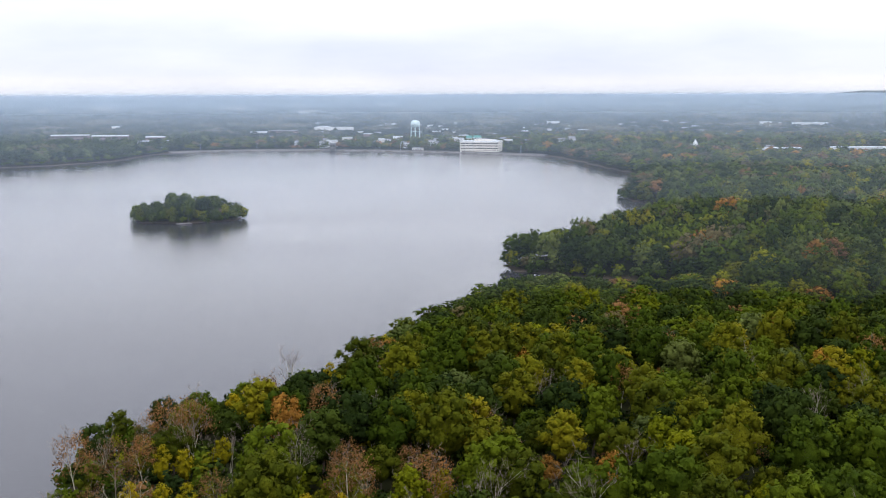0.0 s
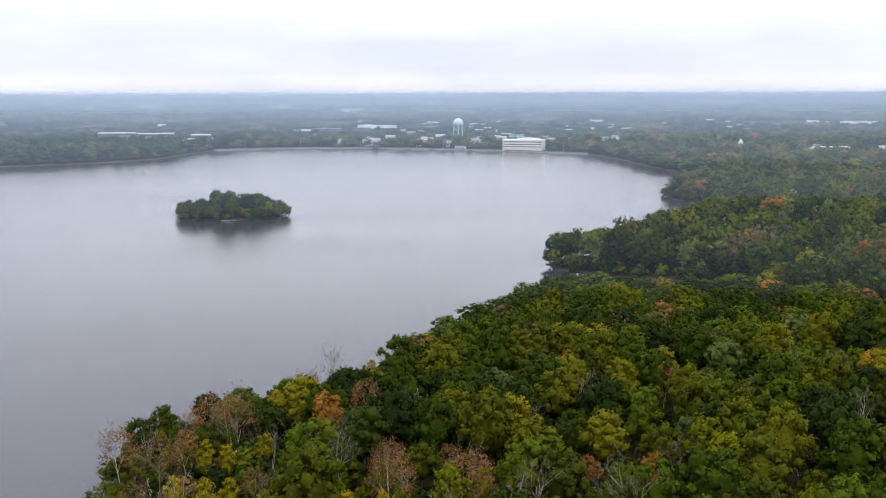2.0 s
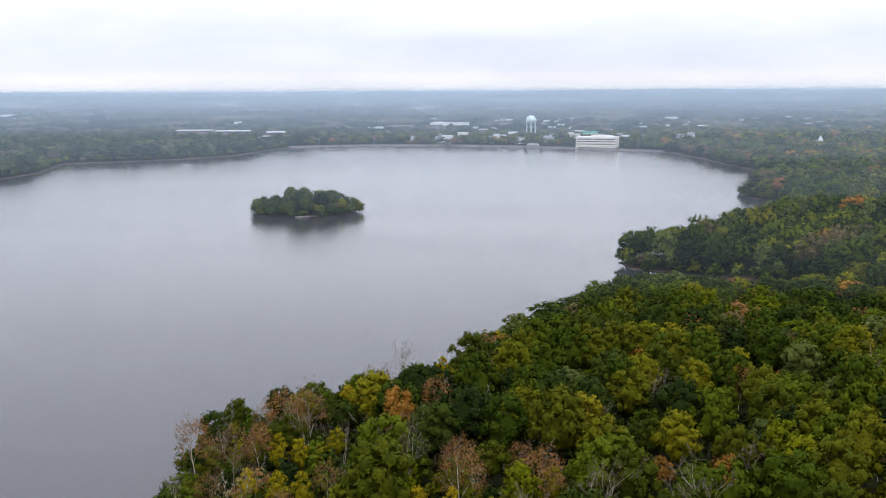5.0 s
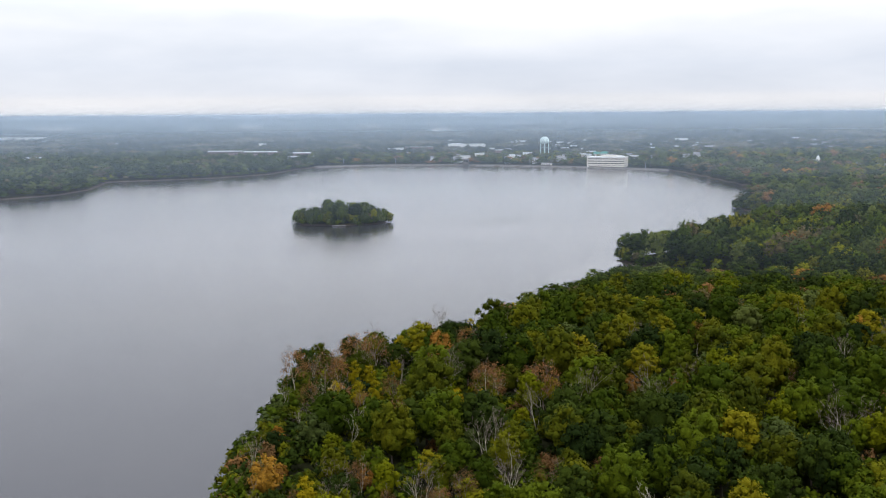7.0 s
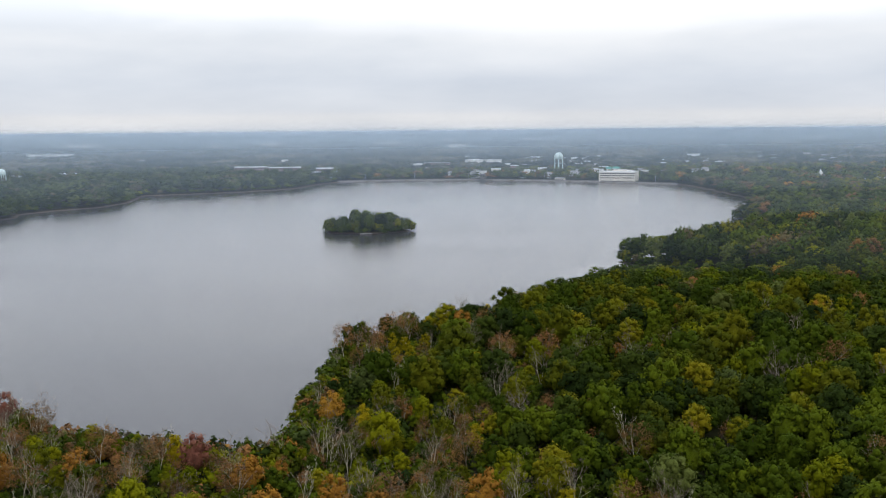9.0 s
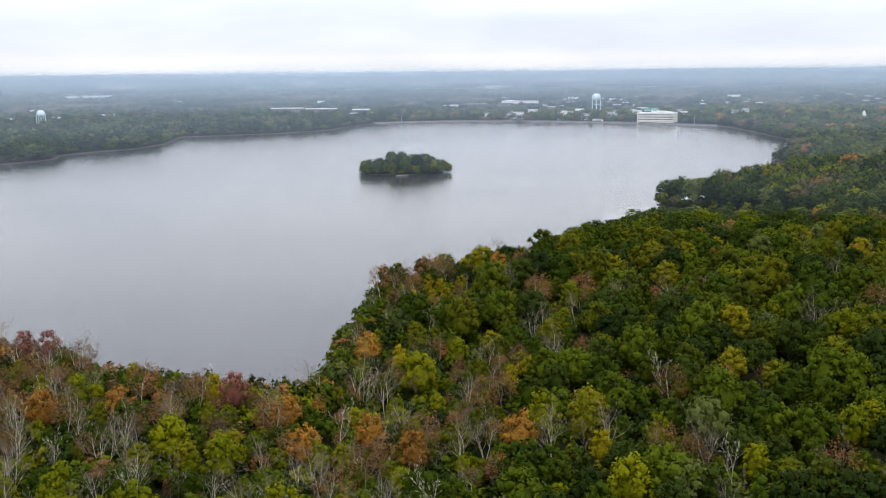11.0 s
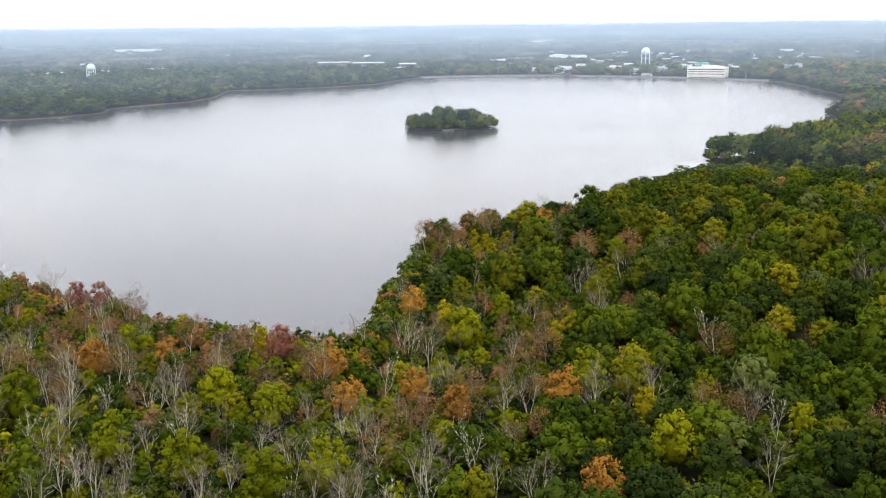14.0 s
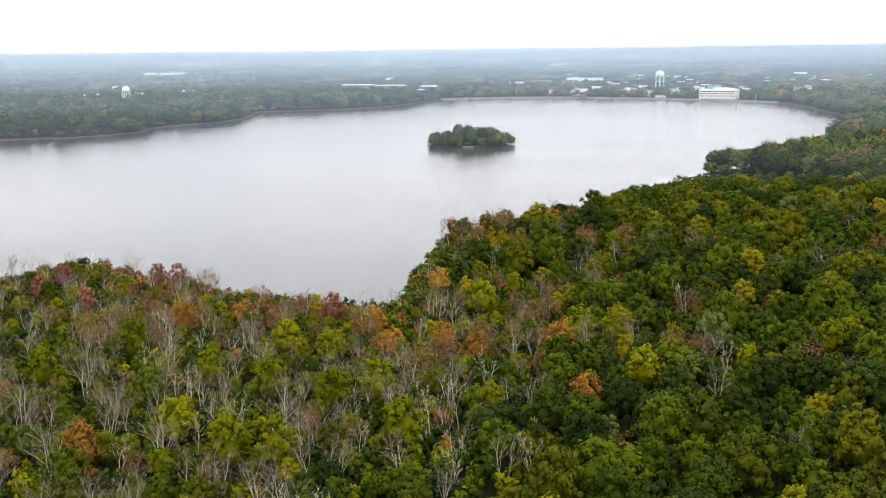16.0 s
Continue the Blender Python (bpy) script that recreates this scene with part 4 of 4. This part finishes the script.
tagged(dam, "long low grey stone dam with a parapet", "dam", kind="structure")

# office block: four storeys, ribbon windows between pale bands, plant room on the roof
office = empty("office_building", "white four-storey office block with dark ribbon windows", "building")
W, D, ST = 46.0, 27.0, 2.8
box_part("wall", (W - 2.4, D - 2.4, 4 * ST), (0, 0, 2.4 * ST), GLASSY, office, label="dark glazed inner wall")
for k in range(5):
    box_part("band", (W, D, 1.75 if k else 2.1), (0, 0, k * ST + (0.1 if k else 0.7)), CREAM, office, label="pale concrete spandrel band")
for sx_, sy_, lx, ly in ((0, -1, 1, 0), (0, 1, 1, 0), (-1, 0, 0, 1), (1, 0, 0, 1)):
    for k in range(15):
        u = (k / 14 - 0.5)
        box_part("mullion", (0.28, 0.28, 4 * ST), (lx * u * (W - 0.7) + sx_ * (W / 2 - 0.3), ly * u * (D - 0.7) + sy_ * (D / 2 - 0.3), 2.4 * ST + 0.4), CREAM, office)
box_part("parapet", (W + 0.6, D + 0.6, 1.0), (0, 0, 4 * ST + 0.5), WHITE, office)
box_part("roof", (W - 1.5, D - 1.5, 0.3), (0, 0, 4 * ST + 1.05), PALEROOF, office)
box_part("plant_room", (19, 10, 2.2), (2, 2, 4 * ST + 1.9), CREAM, office)
box_part("plant_room", (7, 7, 1.6), (12, 6, 4 * ST + 1.6), WHITE, office)
office.matrix_basis = pose(31, 1391, float(height(31, 1391)), 0, 0, -12)


def water_tower(x, y, top, dia, mat, label):
    """Legged tank: domed cylinder with a dished bottom, riser pipe, legs, ring walkway and braces."""
    t = empty("water_tower", label, "water tower")
    r = dia / 2
    prof = [(0.05, top), (r * 0.35, top - r * 0.06), (r * 0.68, top - r * 0.25), (r * 0.9, top - r * 0.52), (r, top - r * 0.85), (r, top - r * 1.12), (r * 0.86, top - r * 1.35), (r * 0.5, top - r * 1.52), (0.05, top - r * 1.58)]
    nseg = 28
    v, f = [], []
    for pr, pz in prof:
        for k in range(nseg):
            a = 2 * math.pi * k / nseg
            v.append((pr * math.cos(a), pr * math.sin(a), pz))
    for j in range(len(prof) - 1):
        for k in range(nseg):
            f.append((j * nseg + k, (j + 1) * nseg + k, (j + 1) * nseg + (k + 1) % nseg, j * nseg + (k + 1) % nseg))
    tank = mesh_object("tank", v, f, [mat], parent=t, flat=False)
    rv, rf = [], []
    limb(rv, rf, (0, 0, -1), (0, 0, top - r * 1.5), dia * 0.07, dia * 0.07, 12)
    mesh_object("riser_pipe", rv, rf, [mat], parent=t, flat=False)
    for k in range(6):
        a = 2 * math.pi * (k + 0.5) / 6
        lv, lf = [], []
        limb(lv, lf, (r * 1.08 * math.cos(a), r * 1.08 * math.sin(a), -1), (r * 0.97 * math.cos(a), r * 0.97 * math.sin(a), top - r * 1.0), 0.65, 0.55, 8)
        mesh_object("leg", lv, lf, [mat], parent=t, flat=False)
        b2 = 2 * math.pi * (k + 1.5) / 6
        zb = (top - r * 1.5) * 0.72
        bv2, bf2 = [], []
        limb(bv2, bf2, (r * math.cos(a), r * math.sin(a), zb), (r * math.cos(b2), r * math.sin(b2), zb), 0.2, 0.2, 4)
        mesh_object("brace", bv2, bf2, [mat], parent=t)
    wv, wf = [], []
    for k in range(nseg):
        a, c = 2 * math.pi * k / nseg, 2 * math.pi * (k + 1) / nseg
        limb(wv, wf, (r * 1.06 * math.cos(a), r * 1.06 * math.sin(a), top - r * 1.12), (r * 1.06 * math.cos(c), r * 1.06 * math.sin(c), top - r * 1.12), 0.22, 0.22, 4)
    mesh_object("walkway", wv, wf, [mat], parent=tank)
    t.matrix_basis = pose(x, y, 0)
    return t


water_tower(-54, 1651, 33, 13.5, TANK, "pale blue water tower on legs above distant trees")
water_tower(-699, 1194, 27, 10.0, TANK, "white water tower on legs in the western wood")
water_tower(-890, 3330, 46, 14, WHITE, "small white water tower on the far hills")


def block(x, y, w, d, h, wall, roof, label, name="building", turn=0.0, storeys=0, gable=0.0, bays=6):
    """A far building: walls, roof, rows of windows where they show."""
    e = empty(name, label, "building", "buildings beyond the lake")
    box_part("wall", (w, d, h), (0, 0, h / 2), wall, e)
    if gable:
        gable_part("roof", w, d, h, gable, roof, e)
    else:
        box_part("roof", (w + 0.5, d + 0.5, 0.7), (0, 0, h + 0.35), roof, e)
    for s in range(storeys):
        for k in range(bays):
            box_part("window", (w / bays * 0.55, 0.3, h / storeys * (0.45 if storeys > 1 else 0.2)), ((k + 0.5) / bays * w - w / 2, -d / 2 - 0.08, (s + 0.55) * h / storeys), GLASSY, e)
    e.matrix_basis = pose(x, y, float(height(x, y, np.array(200.0))) - 0.3, 0, 0, turn)
    return e


for x, y, w in ((-500, 1528, 46), (-452, 1540, 46), (-386, 1517, 24)):
    block(x, y, w, 20, 13.5, BRICK, PALEROOF, "red brick apartment block with a pale flat roof", "apartment_building", 12, storeys=4, bays=9)
for x, y, w, h in ((-458, 1490, 14, 9), (-392, 1478, 26, 9), (-372, 1500, 26, 9), (-201, 1960, 66, 11), (-222, 1985, 20, 11), (-113, 2124, 22, 11), (-300, 1790, 24, 10)):
    block(x, y, w, 18, h, WHITE, PALEROOF, "long low white building with a flat pale roof", "warehouse", 3, storeys=1, bays=8)
block(-262, 1792, 44, 15, 12, BRICK, GREYROOF, "brown brick building among trees", "apartment_building", 8, storeys=4, bays=7)
for x, y, w, h in ((330, 1262, 30, 8), (352, 1268, 26, 8), (376, 1245, 16, 7), (300, 1275, 9, 8), (425, 1252, 62, 9), (470, 1235, 30, 9), (613, 2238, 22, 11), (682, 2183, 64, 11), (210, 2356, 26, 11), (-790, 1262, 22, 11), (-742, 1300, 26, 11), (-700, 1360, 16, 11)):
    block(x, y, w, 16, h, WHITE, PALEROOF, "white commercial building with a flat roof", "warehouse", -8, storeys=1, bays=9)
for x, y, w, h in ((-30, 1500, 7, 8), (-22, 1488, 5, 7), (133, 1465, 9, 12), (146, 1469, 8, 14), (221, 1570, 11, 10), (250, 1601, 15, 10), (236, 1540, 8, 10), (285, 1590, 10, 10), (64, 1520, 9, 10), (50, 1480, 8, 9),
                   (268, 1330, 8, 10), (283, 1300, 8, 10), (232, 1330, 7, 9), (310, 1330, 9, 9), (345, 1310, 8, 10), (-97, 1480, 8, 9), (-60, 1460, 8, 8), (-165, 1478, 8, 9), (-655, 1320, 9, 11)):
    block(x, y, w, 8, h * 0.75, WHITE, GREYROOF, "white timber house with a grey gabled roof", "house", 15 * math.sin(x), storeys=2, gable=h * 0.25, bays=3)
block(31, 1551, 9, 8, 8, WHITE, GREENROOF, "white building with green copper roofs", "hall", -25, storeys=2, gable=2.8, bays=4)
block(20, 1538, 7, 7, 8, CREAM, GREENROOF, "small cream building with green roof", "hall", -5, storeys=2, gable=3.2, bays=3)
block(112, 1440, 6, 6, 7, CREAM, GREENROOF, "small cream building with green roof", "hall", -5, storeys=2, gable=3.2, bays=3)

# scattered houses of the town, showing between the trees
rh = helper_rng(78)
for x, y, w in TOWN:
    h, u = float(rh.uniform(6.5, 9)), rh.uniform()
    if u < 0.65:
        block(x, y, w, 7, h * 0.75, WHITE if u < 0.5 else CREAM, GREYROOF, "pale timber house with a grey gabled roof", "house", float(rh.uniform(-40, 40)), gable=h * 0.25)
    else:
        block(x, y, w * 1.3, 10, h, (WHITE, CREAM, BRICK)[int(rh.integers(0, 3))], PALEROOF, "pale flat-roofed town building among trees", "shop_building", float(rh.uniform(-20, 20)))

# pale roofs of works and depots on the slopes below the hills
for x, y, w in ((-640, 3300, 80), (-470, 3500, 40), (-400, 3150, 50), (-200, 3550, 60), (690, 3500, 46), (-1330, 2500, 110), (-1000, 3250, 60), (-1120, 3100, 30), (-1500, 3000, 110)):
    block(x, y, w, 30, 12, WHITE, PALEROOF, "long pale roof of a distant depot below the hills", "depot", -math.degrees(math.atan2(x, y)) * 0.6)

church = empty("church", "white church with a steep steeple", "church")
box_part("wall", (8, 15, 8), (0, 6, 4), WHITE, church)
gable_part("roof", 15, 8, 8, 4, GREYROOF, church).matrix_basis = pose(0, 6, 0, 0, 0, 90)
tower = box_part("tower", (3.4, 3.4, 14), (-3.5, -2.5, 7), WHITE, church)
sv, sf = [], []
limb(sv, sf, (0, 0, 7), (0, 0, 10.5), 1.9, 0.1, 8)
mesh_object("steeple", sv, sf, [WHITE], parent=tower)
church.matrix_basis = pose(259, 1282, 2, 0, 0, 18)

gate = empty("gatehouse", "small pale intake tower at the dam", "gatehouse")
box_part("wall", (7, 6, 8), (0, 0, 4), STONE, gate)
box_part("roof", (8, 7, 0.8), (0, 0, 8.4), GREYROOF, gate)
box_part("platform", (12, 8, 0.6), (-2, -1, 3.2), STONE, gate)
for k in (-1, 1):
    box_part("window", (2.0, 0.3, 2.4), (k * 1.6, -3.05, 5.8), GLASSY, gate)
gate.matrix_basis = pose(-149, 1441, 0.4)


hut = empty("boathouse", "low white boathouse on the dam", "building")
box_part("wall", (13, 5, 2.6), (0, 0, 1.3), CREAM, hut)
gable_part("roof", 13, 5, 2.6, 1.2, GREYROOF, hut)
for k in range(4):
    box_part("door", (2.0, 0.2, 2.0), (-4.6 + 3.1 * k, -2.52, 1.0), GREYROOF, hut, label="grey boat door")
hut.matrix_basis = pose(-44, 1409, 1.7, 0, 0, -23)


def lamp_post(x, y, h):
    e = empty("utility_pole", "slim grey utility pole on the dam road", "pole", "poles along the dam")
    v, f = [], []
    limb(v, f, (0, 0, -0.5), (0, 0, h), 0.22, 0.14, 6)
    mesh_object("pole", v, f, [STEEL], parent=e, flat=False)
    box_part("crossarm", (2.4, 0.18, 0.18), (0, 0, h - 0.8), STEEL, e)
    e.matrix_basis = pose(x, y, 1.5)
    return e


for k in range(6):
    u = (k + 0.5) / 6 * (len(DAM) - 1)
    j = int(u)
    a, c = Vector(DAM[j]), Vector(DAM[j + 1])
    p = a.lerp(c, u - j)
    lamp_post(p.x + 1, p.y + 6.5, 8.5)

# a bleached log at the island's edge, a strip of sand at the head of the inlet
log = empty("driftwood_log", "bleached fallen log at the island's edge", "log")
lv, lf = [], []
limb(lv, lf, (-4, 0, 0.3), (4, 0.5, 0.5), 0.38, 0.22, 8)
mesh_object("stem", lv, lf, [DRIFT], parent=log, flat=False)
lv, lf = [], []
limb(lv, lf, (1, 0.2, 0.5), (3, -1.2, 1.1), 0.2, 0.08, 6)
mesh_object("branch", lv, lf, [DRIFT], parent=log, flat=False)
log.matrix_basis = pose(ISLE_X + 5, ISLE_Y - 22, 0)
sandbar = mesh_object("sandbar", [(66 + 13 * k / 12, 494 + 1.2 * math.sin(k / 12 * 3.14) * sgn + 0.8 * math.sin(k), 0.25 if abs(sgn) else 0.6) for sgn in (-1, 0, 1) for k in range(13)],
                      [(r * 13 + k, r * 13 + k + 1, (r + 1) * 13 + k + 1, (r + 1) * 13 + k) for r in range(2) for k in range(12)], [SAND], flat=False)
tagged(sandbar, "narrow pale sandbar at the head of the inlet", "sandbar", kind="structure")
